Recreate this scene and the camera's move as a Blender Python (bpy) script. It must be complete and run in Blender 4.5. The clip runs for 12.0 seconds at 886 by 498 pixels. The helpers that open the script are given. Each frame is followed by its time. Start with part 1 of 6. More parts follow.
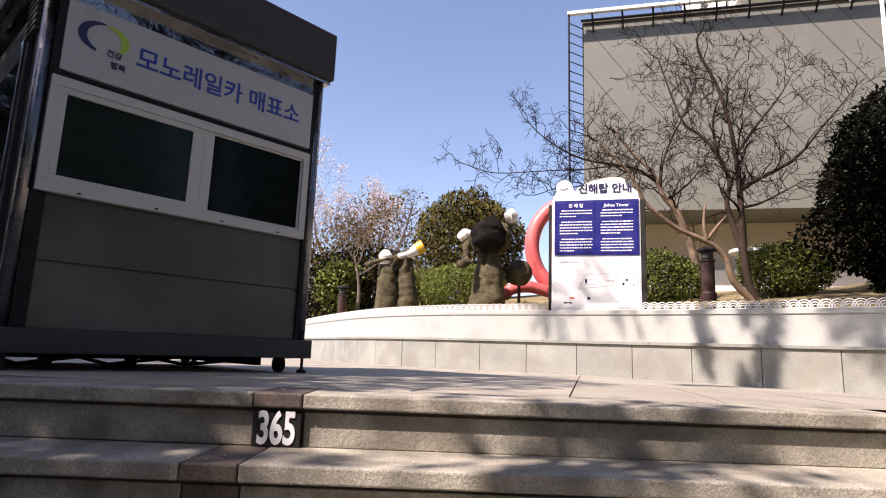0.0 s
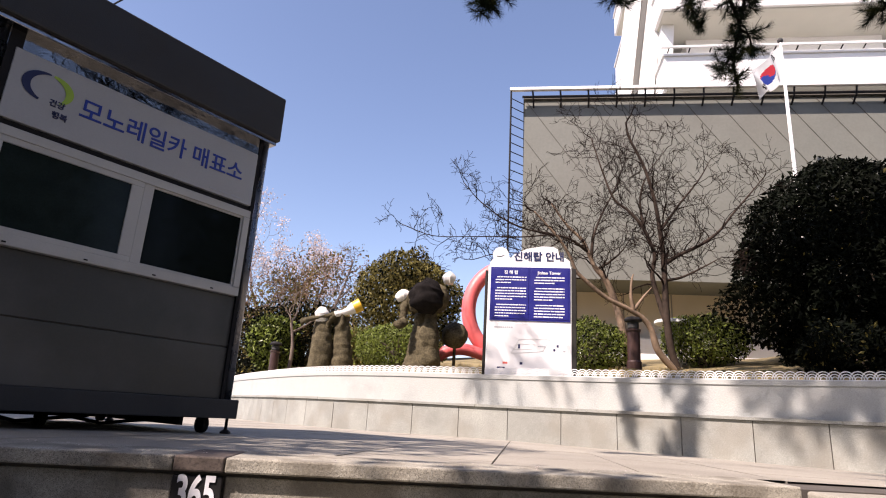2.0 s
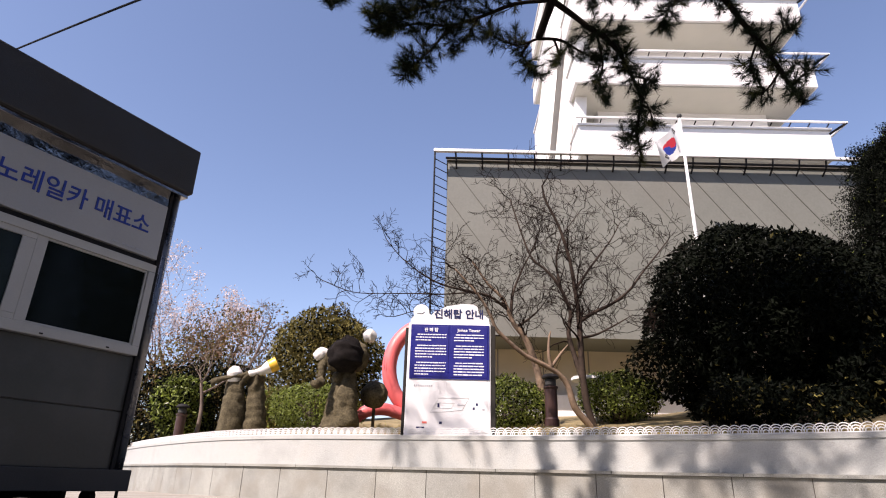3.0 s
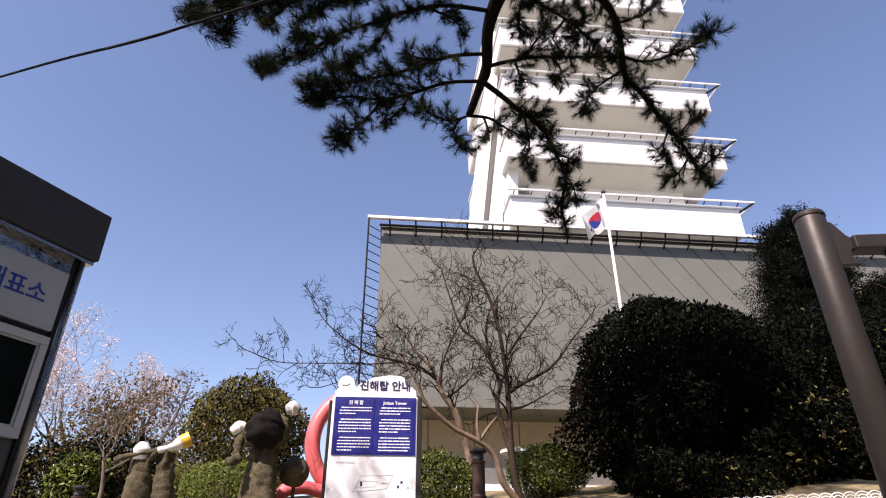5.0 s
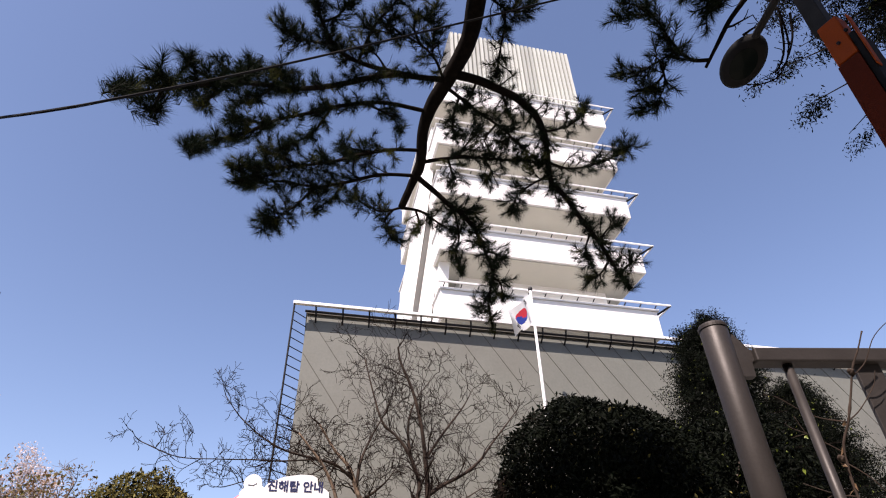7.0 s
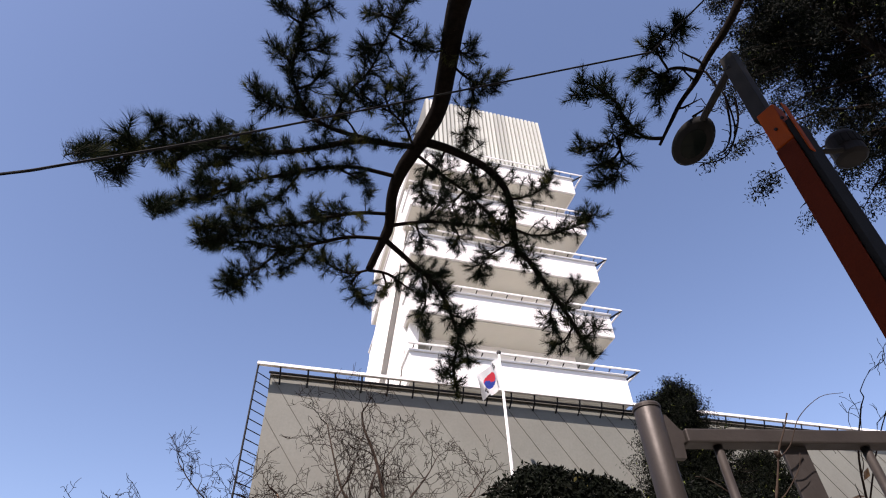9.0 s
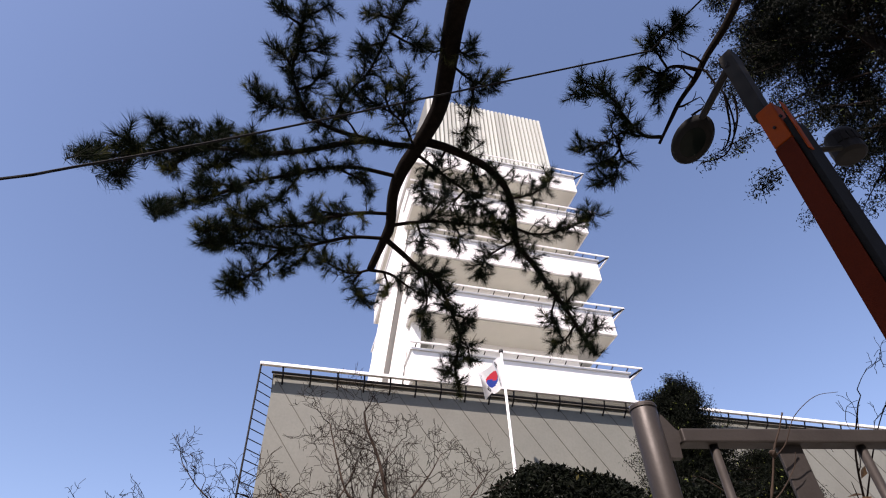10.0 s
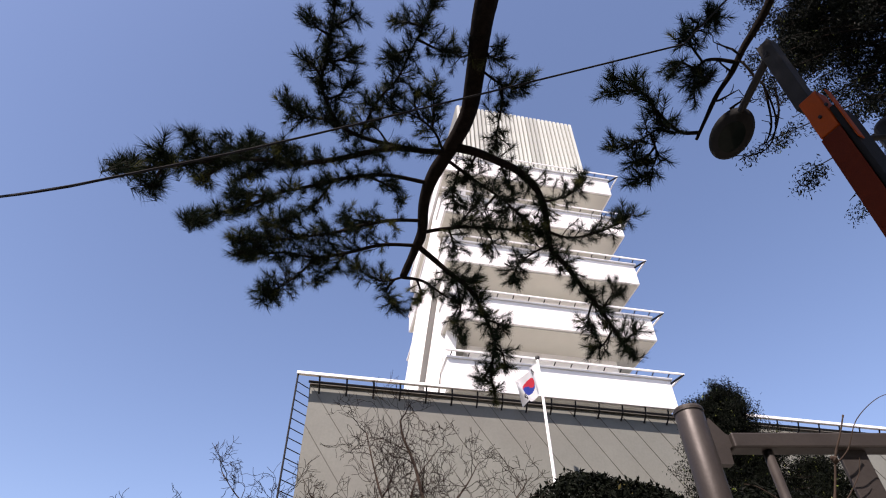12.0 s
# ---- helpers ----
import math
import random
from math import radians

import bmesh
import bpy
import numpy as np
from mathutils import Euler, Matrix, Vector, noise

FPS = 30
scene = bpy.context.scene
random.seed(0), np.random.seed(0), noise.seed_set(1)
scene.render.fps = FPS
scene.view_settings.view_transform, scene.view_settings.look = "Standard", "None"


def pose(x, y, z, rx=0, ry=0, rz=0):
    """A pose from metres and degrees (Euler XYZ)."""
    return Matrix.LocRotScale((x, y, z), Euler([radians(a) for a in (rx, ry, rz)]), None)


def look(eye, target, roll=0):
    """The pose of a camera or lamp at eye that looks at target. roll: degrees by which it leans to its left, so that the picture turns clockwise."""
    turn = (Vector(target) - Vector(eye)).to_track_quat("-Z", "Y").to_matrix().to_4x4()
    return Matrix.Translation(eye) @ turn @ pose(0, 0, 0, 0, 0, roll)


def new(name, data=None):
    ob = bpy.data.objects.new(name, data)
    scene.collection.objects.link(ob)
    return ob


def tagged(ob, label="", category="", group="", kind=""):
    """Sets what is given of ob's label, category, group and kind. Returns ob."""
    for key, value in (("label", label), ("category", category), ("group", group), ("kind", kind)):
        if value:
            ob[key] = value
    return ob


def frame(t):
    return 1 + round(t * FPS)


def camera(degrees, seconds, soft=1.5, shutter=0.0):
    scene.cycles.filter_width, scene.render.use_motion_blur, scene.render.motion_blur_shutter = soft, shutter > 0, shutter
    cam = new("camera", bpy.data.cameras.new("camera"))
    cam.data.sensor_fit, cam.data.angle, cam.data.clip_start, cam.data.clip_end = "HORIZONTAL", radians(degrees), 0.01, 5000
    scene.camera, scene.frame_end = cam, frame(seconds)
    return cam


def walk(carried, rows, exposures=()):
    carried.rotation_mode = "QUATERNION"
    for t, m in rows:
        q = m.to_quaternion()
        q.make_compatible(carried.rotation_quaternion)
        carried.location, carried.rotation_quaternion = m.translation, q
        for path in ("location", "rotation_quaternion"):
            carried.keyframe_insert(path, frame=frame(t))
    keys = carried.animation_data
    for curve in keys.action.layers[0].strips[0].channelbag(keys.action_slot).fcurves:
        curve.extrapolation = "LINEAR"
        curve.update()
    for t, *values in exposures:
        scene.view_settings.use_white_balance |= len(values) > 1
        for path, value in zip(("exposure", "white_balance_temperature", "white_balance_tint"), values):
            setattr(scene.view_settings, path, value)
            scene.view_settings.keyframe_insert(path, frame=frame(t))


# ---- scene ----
cam = camera(74.0, 12.0, 1.1)
PATH = [
    (0, (0.017, 0.027, 0.16), (0.008, 1.997, 0.501), 2.1),
    (0.5, (-0.025, 0.007, 0.158), (0.002, 1.975, 0.516), 2.4),
    (1, (-0.004, -0.02, 0.162), (0.057, 1.941, 0.55), 3.1),
    (1.5, (0.021, -0.063, 0.169), (0.141, 1.869, 0.67), 3.5),
    (2, (0.041, -0.088, 0.177), (0.221, 1.828, 0.721), 3.4),
    (2.5, (0.063, -0.106, 0.183), (0.354, 1.751, 0.865), 2.7),
    (3, (0.1, -0.114, 0.184), (0.51, 1.7, 0.92), 1.7),
    (5, (0.195, -0.146, 0.256), (0.782, 1.52, 1.194), 0.0),
    (5.5, (0.226, -0.128, 0.276), (0.827, 1.49, 1.287), -0.4),
    (6, (0.245, -0.122, 0.306), (0.871, 1.43, 1.4), -1.0),
    (6.5, (0.252, -0.132, 0.296), (0.944, 1.349, 1.449), -1.8),
    (7, (0.258, -0.136, 0.3), (0.997, 1.289, 1.493), -1.5),
    (7.5, (0.265, -0.158, 0.31), (1.021, 1.197, 1.572), -1.5),
    (9.5, (0.323, -0.262, 0.313), (1.085, 1.003, 1.662), -2.7),
    (10, (0.322, -0.269, 0.312), (1.078, 1.005, 1.656), -2.8),
    (10.5, (0.353, -0.255, 0.311), (1.088, 1.035, 1.65), -2.5),
    (11, (0.37, -0.227, 0.308), (1.091, 1.083, 1.636), -2.1),
    (11.5, (0.372, -0.219, 0.324), (1.061, 1.1, 1.661), -1.5),
    (12, (0.372, -0.213, 0.336), (1.018, 1.096, 1.703), -1.1),
]
walk(cam, [(t, look(eye, target, roll)) for t, eye, target, roll in PATH], [(0, 1.05, 6950, 26), (2, 0.99, 6900, 26), (3, 0.87, 6800, 26), (5, 0.82, 6700, 26), (7.5, 0.85, 6700, 25), (12, 0.89, 6700, 25)])

# ---- light ----
SUN_AZ, SUN_EL = radians(215.4), radians(50)
sun_dir = Vector((math.cos(SUN_AZ) * math.cos(SUN_EL), math.sin(SUN_AZ) * math.cos(SUN_EL), math.sin(SUN_EL)))
world = bpy.data.worlds.new("sky")
scene.world = world
world.use_nodes = True
wn = world.node_tree.nodes
sky = wn.new("ShaderNodeTexSky")
sky.sky_type, sky.sun_disc = "NISHITA", False
sky.sun_elevation, sky.sun_rotation = SUN_EL, math.pi / 2 - SUN_AZ
sky.air_density, sky.dust_density, sky.ozone_density = 1.0, 1.0, 2.0
wn["Background"].inputs["Strength"].default_value = 0.115
world.node_tree.links.new(sky.outputs[0], wn["Background"].inputs["Color"])
sun = new("sun", bpy.data.lights.new("sun", "SUN"))
sun.data.energy, sun.data.angle, sun.data.color = 4.9, radians(0.53), (1.0, 0.94, 0.84)
sun.matrix_world = look(Vector((0, 0, 30)) + sun_dir * 20, (0, 0, 30))


# ---- materials ----
def material(name, color, rough=0.7, metal=0.0, vary=0.15, scale=8.0, fine=120.0, bump=0.15, stain=0.0, stain_scale=0.7,
             stain_color=(0.05, 0.045, 0.04), stain_low=0.48, speck=0.0, speck_scale=400.0, spread=0.0, island=0.0, stretch=(1, 1, 1), through_light=0.0, spec=0.5):
    m = bpy.data.materials.new(name)
    m.use_nodes = True
    nt = m.node_tree
    b = nt.nodes["Principled BSDF"]
    b.inputs["Roughness"].default_value = rough
    b.inputs["Metallic"].default_value = metal
    b.inputs["Specular IOR Level"].default_value = spec
    tc = nt.nodes.new("ShaderNodeTexCoord")
    mp = nt.nodes.new("ShaderNodeMapping")
    mp.inputs["Scale"].default_value = stretch
    nt.links.new(tc.outputs["Object"], mp.inputs["Vector"])

    def noise_tex(s, detail=4.0):
        n = nt.nodes.new("ShaderNodeTexNoise")
        n.inputs["Scale"].default_value, n.inputs["Detail"].default_value = s, detail
        nt.links.new(mp.outputs[0], n.inputs["Vector"])
        return n.outputs["Fac"]

    def ramp(sock, a, z, lo, hi):
        r = nt.nodes.new("ShaderNodeMapRange")
        r.inputs["From Min"].default_value, r.inputs["From Max"].default_value = a, z
        r.inputs["To Min"].default_value, r.inputs["To Max"].default_value = lo, hi
        nt.links.new(sock, r.inputs["Value"])
        return r.outputs[0]

    def mul(sock_c, sock_f):
        v = nt.nodes.new("ShaderNodeVectorMath")
        v.operation = "SCALE"
        nt.links.new(sock_c, v.inputs[0])
        nt.links.new(sock_f, v.inputs["Scale"])
        return v.outputs[0]

    base = nt.nodes.new("ShaderNodeRGB")
    base.outputs[0].default_value = (*color, 1)
    col = base.outputs[0]
    if vary:
        col = mul(col, ramp(noise_tex(scale), 0.25, 0.75, 1 - vary, 1 + vary))
        col = mul(col, ramp(noise_tex(fine, 2.0), 0.25, 0.75, 1 - vary * 0.6, 1 + vary * 0.6))
    if speck:
        col = mul(col, ramp(noise_tex(speck_scale, 1.0), 0.36, 0.46, 1 - speck, 1.0))
        col = mul(col, ramp(noise_tex(speck_scale * 0.6, 1.0), 0.56, 0.68, 1.0, 1 + speck * 0.5))
    if spread:
        oi = nt.nodes.new("ShaderNodeObjectInfo")
        col = mul(col, ramp(oi.outputs["Random"], 0, 1, 1 - spread, 1 + spread))
    if island:
        ge = nt.nodes.new("ShaderNodeNewGeometry")
        col = mul(col, ramp(ge.outputs["Random Per Island"], 0, 1, 1 - island, 1 + island))
    if stain:
        mx = nt.nodes.new("ShaderNodeMix")
        mx.data_type = "RGBA"
        nt.links.new(ramp(noise_tex(stain_scale, 6.0), stain_low, stain_low + 0.2, 0.0, stain), mx.inputs["Factor"])
        nt.links.new(col, mx.inputs["A"])
        mx.inputs["B"].default_value = (*stain_color, 1)
        col = mx.outputs["Result"]
    nt.links.new(col, b.inputs["Base Color"])
    if bump:
        bp = nt.nodes.new("ShaderNodeBump")
        bp.inputs["Strength"].default_value, bp.inputs["Distance"].default_value = bump, 0.01
        nt.links.new(noise_tex(fine, 3.0), bp.inputs["Height"])
        nt.links.new(bp.outputs[0], b.inputs["Normal"])
    if rough < 0.65:
        nt.links.new(ramp(noise_tex(scale * 2), 0.3, 0.7, max(0.02, rough - 0.08), rough + 0.1), b.inputs["Roughness"])
    if through_light:
        tr = nt.nodes.new("ShaderNodeBsdfTranslucent")
        nt.links.new(col, tr.inputs["Color"])
        ms = nt.nodes.new("ShaderNodeMixShader")
        ms.inputs[0].default_value = through_light
        nt.links.new(b.outputs[0], ms.inputs[1])
        nt.links.new(tr.outputs[0], ms.inputs[2])
        nt.links.new(ms.outputs[0], nt.nodes["Material Output"].inputs["Surface"])
    return m


M = {}
M["granite"] = material("pale granite", (0.3, 0.28, 0.235), 0.75, vary=0.12, scale=1.5, speck=0.3, speck_scale=330, stain=0.25, stain_scale=1.1, stain_color=(0.13, 0.11, 0.09), spread=0.06)
M["wall_granite"] = material("pale wall granite", (0.275, 0.285, 0.26), 0.75, vary=0.2, scale=3, speck=0.35, speck_scale=200, stain=0.5, stain_scale=2.2, stain_color=(0.2, 0.185, 0.15), spread=0.07)
M["render"] = material("whitish wall render", (0.39, 0.41, 0.395), 0.8, vary=0.14, scale=3, fine=70, bump=0.3, speck=0.12, speck_scale=160, stain=0.4, stain_scale=3, stain_color=(0.33, 0.32, 0.29))
M["step"] = material("weathered step granite", (0.32, 0.302, 0.25), 0.8, vary=0.3, scale=5, fine=90, bump=0.3, speck=0.5, speck_scale=290, stain=0.65, stain_low=0.43, stain_scale=6.5, stain_color=(0.12, 0.105, 0.08), spread=0.08)
M["step_dark"] = material("dark brown granite", (0.11, 0.085, 0.07), 0.7, vary=0.2, scale=3, speck=0.3, speck_scale=120, stain=0.3, stain_scale=3, stain_color=(0.05, 0.04, 0.035))
M["joint"] = material("dark joint", (0.08, 0.07, 0.06), 0.95, scale=5)
M["plate"] = material("black number plate", (0.012, 0.011, 0.011), 0.45, vary=0.2)
M["white_paint"] = material("white paint", (0.8, 0.8, 0.78), 0.5, vary=0.05, bump=0.05)
M["steel_panel"] = material("grey kiosk wall panel", (0.06, 0.059, 0.053), 0.4, 0.35, vary=0.1, scale=1.2, fine=70, bump=0.03, stain=0.3, stain_scale=1.2, stain_color=(0.19, 0.18, 0.17))
M["chrome"] = material("polished steel", (0.32, 0.32, 0.33), 0.12, 1.0, vary=0.06, scale=4, bump=0.08, fine=14)
M["dark_chrome"] = material("rippled polished steel", (0.2, 0.2, 0.2), 0.1, 1.0, vary=0.3, scale=5, bump=0.6, fine=9)
M["post_steel"] = material("dull steel tube", (0.2, 0.2, 0.205), 0.28, 1.0, vary=0.15, scale=5, bump=0.06, fine=20)
M["dark_metal"] = material("dark painted metal", (0.018, 0.0175, 0.018), 0.6, 0.0, vary=0.2, spec=0.12)
M["kiosk_roof"] = material("dark grey roof sheet", (0.035, 0.035, 0.035), 0.6, 0.1, vary=0.12, scale=2)
M["sign_white"] = material("white sign sheet", (0.74, 0.75, 0.76), 0.4, vary=0.04, scale=2, bump=0.02, stain=0.12, stain_color=(0.55, 0.54, 0.52))
M["kiosk_sign"] = material("pale grey sign sheet", (0.4, 0.41, 0.41), 0.4, vary=0.05, scale=2, bump=0.02, stain=0.15, stain_color=(0.4, 0.39, 0.37))
M["pvc"] = material("white window frame", (0.48, 0.48, 0.45), 0.4, vary=0.05, bump=0.02)
M["letter_blue"] = material("blue lettering", (0.012, 0.04, 0.3), 0.4, vary=0.03, bump=0)
M["letter_navy"] = material("navy lettering", (0.015, 0.02, 0.08), 0.4, vary=0.03, bump=0)
M["letter_green"] = material("green logo", (0.33, 0.5, 0.05), 0.4, vary=0.03, bump=0)
M["letter_grey"] = material("grey lettering", (0.4, 0.42, 0.45), 0.5, vary=0.03, bump=0)
M["map_grey"] = material("pale map grey", (0.55, 0.57, 0.58), 0.5, vary=0.03, bump=0)
M["letter_white"] = material("white lettering", (0.8, 0.81, 0.84), 0.5, vary=0.02, bump=0)
M["red_mark"] = material("red mark", (0.6, 0.12, 0.1), 0.5, vary=0.02, bump=0)
M["panel_blue"] = material("deep blue panel", (0.018, 0.02, 0.17), 0.35, vary=0.06, scale=3, bump=0.02)
M["tower_white"] = material("white tower paint", (0.71, 0.71, 0.69), 0.7, vary=0.05, scale=0.6, fine=20, bump=0.1, stain=0.2, stain_scale=0.5, stain_color=(0.6, 0.57, 0.52))
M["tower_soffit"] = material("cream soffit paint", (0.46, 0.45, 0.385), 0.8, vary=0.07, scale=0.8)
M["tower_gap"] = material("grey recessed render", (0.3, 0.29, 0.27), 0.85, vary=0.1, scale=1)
M["fascia"] = material("grey fascia slate", (0.15, 0.156, 0.133), 0.7, vary=0.1, scale=0.9, fine=18, bump=0.1, spread=0.07, stain=0.3, stain_scale=0.35, stain_color=(0.125, 0.115, 0.098))
M["seam"] = material("dark fascia seam", (0.095, 0.09, 0.077), 0.8, vary=0.1)
M["hall_wall"] = material("beige wall panel", (0.74, 0.67, 0.55), 0.75, vary=0.08, scale=0.8, stain=0.2, stain_color=(0.4, 0.34, 0.27))
M["rail_white"] = material("white rail paint", (0.78, 0.78, 0.77), 0.5, vary=0.05)
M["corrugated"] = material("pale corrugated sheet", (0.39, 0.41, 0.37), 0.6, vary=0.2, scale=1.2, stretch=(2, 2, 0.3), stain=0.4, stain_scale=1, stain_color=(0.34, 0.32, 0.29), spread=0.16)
# darker than the ribs: the shade between them is put into the colour
M["sheet_gap"] = material("sheet valley with painted shade", (0.17, 0.175, 0.155), 0.7, vary=0.15, scale=1)
M["glass"] = material("dark window glass", (0.006, 0.009, 0.008), 0.06, vary=0.1, bump=0.0, spec=0.06)
M["glass_green"] = material("dark green window glass", (0.014, 0.022, 0.02), 0.08, vary=0.2, bump=0.0, spec=0.09)
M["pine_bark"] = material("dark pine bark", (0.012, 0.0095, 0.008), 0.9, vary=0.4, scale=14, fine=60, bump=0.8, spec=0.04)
M["bark"] = material("smooth tan bark", (0.18, 0.125, 0.082), 0.8, vary=0.35, scale=6, fine=30, bump=0.4)
M["twig"] = material("dark brown twigs", (0.016, 0.011, 0.009), 0.85, vary=0.3, scale=8, bump=0.2, spec=0.05)
M["twig_bark"] = material("brown tree bark", (0.04, 0.028, 0.021), 0.85, vary=0.35, scale=6, fine=30, bump=0.4, spec=0.2)
M["grey_bark"] = material("grey brown bark", (0.13, 0.1, 0.08), 0.9, vary=0.35, scale=8, bump=0.5)
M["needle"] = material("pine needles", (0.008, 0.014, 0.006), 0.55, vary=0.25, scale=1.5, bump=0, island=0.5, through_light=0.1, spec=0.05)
M["needle_dry"] = material("yellowing pine needles", (0.05, 0.055, 0.014), 0.55, vary=0.25, scale=3, bump=0, island=0.5, through_light=0.25, spec=0.1)
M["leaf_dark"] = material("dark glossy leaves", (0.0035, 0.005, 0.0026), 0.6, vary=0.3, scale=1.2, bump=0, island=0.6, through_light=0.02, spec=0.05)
M["leaf_olive"] = material("olive leaves", (0.14, 0.12, 0.035), 0.55, spec=0.15, vary=0.3, scale=1.5, bump=0, island=0.5, through_light=0.25)
M["leaf_green"] = material("fresh green leaves", (0.16, 0.205, 0.032), 0.45, vary=0.3, scale=2, bump=0, island=0.5, through_light=0.3)
M["leaf_brown"] = material("brown dry leaves", (0.2, 0.12, 0.06), 0.6, vary=0.3, scale=2, bump=0, island=0.5, through_light=0.3)
M["blossom"] = material("pale pink blossom", (0.62, 0.53, 0.51), 0.7, vary=0.1, scale=2, bump=0, island=0.15, through_light=0.35)
M["soil"] = material("dry grass and soil", (0.2, 0.16, 0.08), 0.95, vary=0.4, scale=3, fine=50, bump=0.6)
M["grass_dry"] = material("dry grass", (0.33, 0.25, 0.1), 0.8, vary=0.2, bump=0, island=0.4, through_light=0.2)
M["ground"] = material("grey paving concrete", (0.3, 0.28, 0.26), 0.9, vary=0.2, scale=0.4)
M["statue"] = material("rough brown bark stone", (0.08, 0.068, 0.042), 0.9, vary=0.55, scale=9, fine=40, bump=1.0, spec=0.1)
M["statue_dark"] = material("black rough stone", (0.012, 0.0105, 0.01), 0.9, vary=0.5, scale=9, bump=1.0, spec=0.05)
M["statue_white"] = material("white enamel", (0.75, 0.74, 0.7), 0.4, vary=0.06)
M["statue_yellow"] = material("yellow enamel", (0.75, 0.45, 0.04), 0.4, vary=0.06)
M["coral"] = material("coral red paint", (0.74, 0.15, 0.15), 0.42, vary=0.08, scale=4, stain=0.12, stain_color=(0.5, 0.16, 0.14))
M["lamp_brown"] = material("brown bollard paint", (0.045, 0.022, 0.018), 0.4, vary=0.2)
M["rail_metal"] = material("brown grey rail paint", (0.04, 0.035, 0.032), 0.5, 0.3, spec=0.3, vary=0.12, scale=5, bump=0.05)
# the post's orange darkened: tree shade on its lower part, put into the colour
M["rust_red"] = material("orange steel with painted shade", (0.085, 0.013, 0.003), 0.7, spec=0.08, vary=0.25, scale=3, stain=0.4, stain_scale=3, stain_color=(0.05, 0.01, 0.005))
M["orange"] = material("orange painted steel", (0.3, 0.05, 0.003), 0.6, spec=0.12, vary=0.2, scale=3, stain=0.45, stain_scale=3, stain_color=(0.16, 0.03, 0.012))
M["pole_grey"] = material("weathered grey pole", (0.028, 0.027, 0.025), 0.7, spec=0.1, vary=0.25, scale=6, stain=0.4, stain_scale=5, stain_color=(0.03, 0.028, 0.026))
M["grey_plastic"] = material("grey plastic", (0.055, 0.055, 0.053), 0.55, spec=0.2, vary=0.1, stain=0.2, stain_color=(0.14, 0.135, 0.125))
M["rubber"] = material("black rubber", (0.015, 0.015, 0.015), 0.8, spec=0.1)
M["cloth_white"] = material("white flag cloth", (0.78, 0.78, 0.76), 0.8, vary=0.05, bump=0.05, through_light=0.3)
M["cloth_red"] = material("red flag cloth", (0.6, 0.03, 0.05), 0.8, vary=0.05, through_light=0.3)
M["cloth_blue"] = material("blue flag cloth", (0.02, 0.05, 0.32), 0.8, vary=0.05, through_light=0.3)
M["cloth_black"] = material("black flag cloth", (0.012, 0.012, 0.014), 0.8, vary=0.05, through_light=0.2)


# ---- small builders ----
def mesh_of(bm, name="mesh"):
    me = bpy.data.meshes.new(name)
    bmesh.ops.recalc_face_normals(bm, faces=bm.faces)
    bm.to_mesh(me)
    bm.free()
    return me


def part(name, bm, mat, parent=None, label="", smooth=False):
    me = bm if isinstance(bm, bpy.types.Mesh) else mesh_of(bm, name)
    for mm in (mat if isinstance(mat, (list, tuple)) else [mat]):
        me.materials.append(M[mm])
    if smooth:
        me.polygons.foreach_set("use_smooth", [True] * len(me.polygons))
    ob = new(name, me)
    ob.parent = parent
    if label:
        tagged(ob, label)
    return ob


def thing(name, label, category, m=None, group="", kind=""):
    ob = new(name)
    ob.empty_display_size = 0.2
    ob.matrix_world = m if m else Matrix()
    return tagged(ob, label, category, group, kind)


def box(bm, x0, x1, y0, y1, z0, z1, bevel=0.0, m=None):
    r = bmesh.ops.create_cube(bm, size=1)
    vs = r["verts"]
    for v in vs:
        v.co = Vector((x0 + (v.co.x + 0.5) * (x1 - x0), y0 + (v.co.y + 0.5) * (y1 - y0), z0 + (v.co.z + 0.5) * (z1 - z0)))
    if bevel:
        es = {e for v in vs for e in v.link_edges}
        out = bmesh.ops.bevel(bm, geom=list(es), offset=bevel, segments=2, profile=0.5, affect="EDGES")
        vs = list({v for f in out["faces"] for v in f.verts} | {v for v in vs if v.is_valid})
    if m:
        bmesh.ops.transform(bm, matrix=m, verts=vs)
    return bm


def boxed(*a, **k):
    return box(bmesh.new(), *a, **k)


def tube(bm, pts, radii, segs=8, cap=True):
    """A round tube along pts; radii: one for all or one a point."""
    pts = [Vector(p) for p in pts]
    if not isinstance(radii, (list, tuple)):
        radii = [radii] * len(pts)
    rings, side = [], None
    for i, p in enumerate(pts):
        d = (pts[min(i + 1, len(pts) - 1)] - pts[max(i - 1, 0)]).normalized()
        if side is None:
            side = d.orthogonal().normalized()
        side = (side - d * side.dot(d)).normalized()
        up = d.cross(side)
        rings.append([bm.verts.new(p + (side * math.cos(a) + up * math.sin(a)) * radii[i]) for a in (2 * math.pi * k / segs for k in range(segs))])
    for a, b in zip(rings, rings[1:]):
        for k in range(segs):
            bm.faces.new((a[k], a[(k + 1) % segs], b[(k + 1) % segs], b[k]))
    if cap:
        bm.faces.new(rings[0])
        bm.faces.new(rings[-1])
    return bm


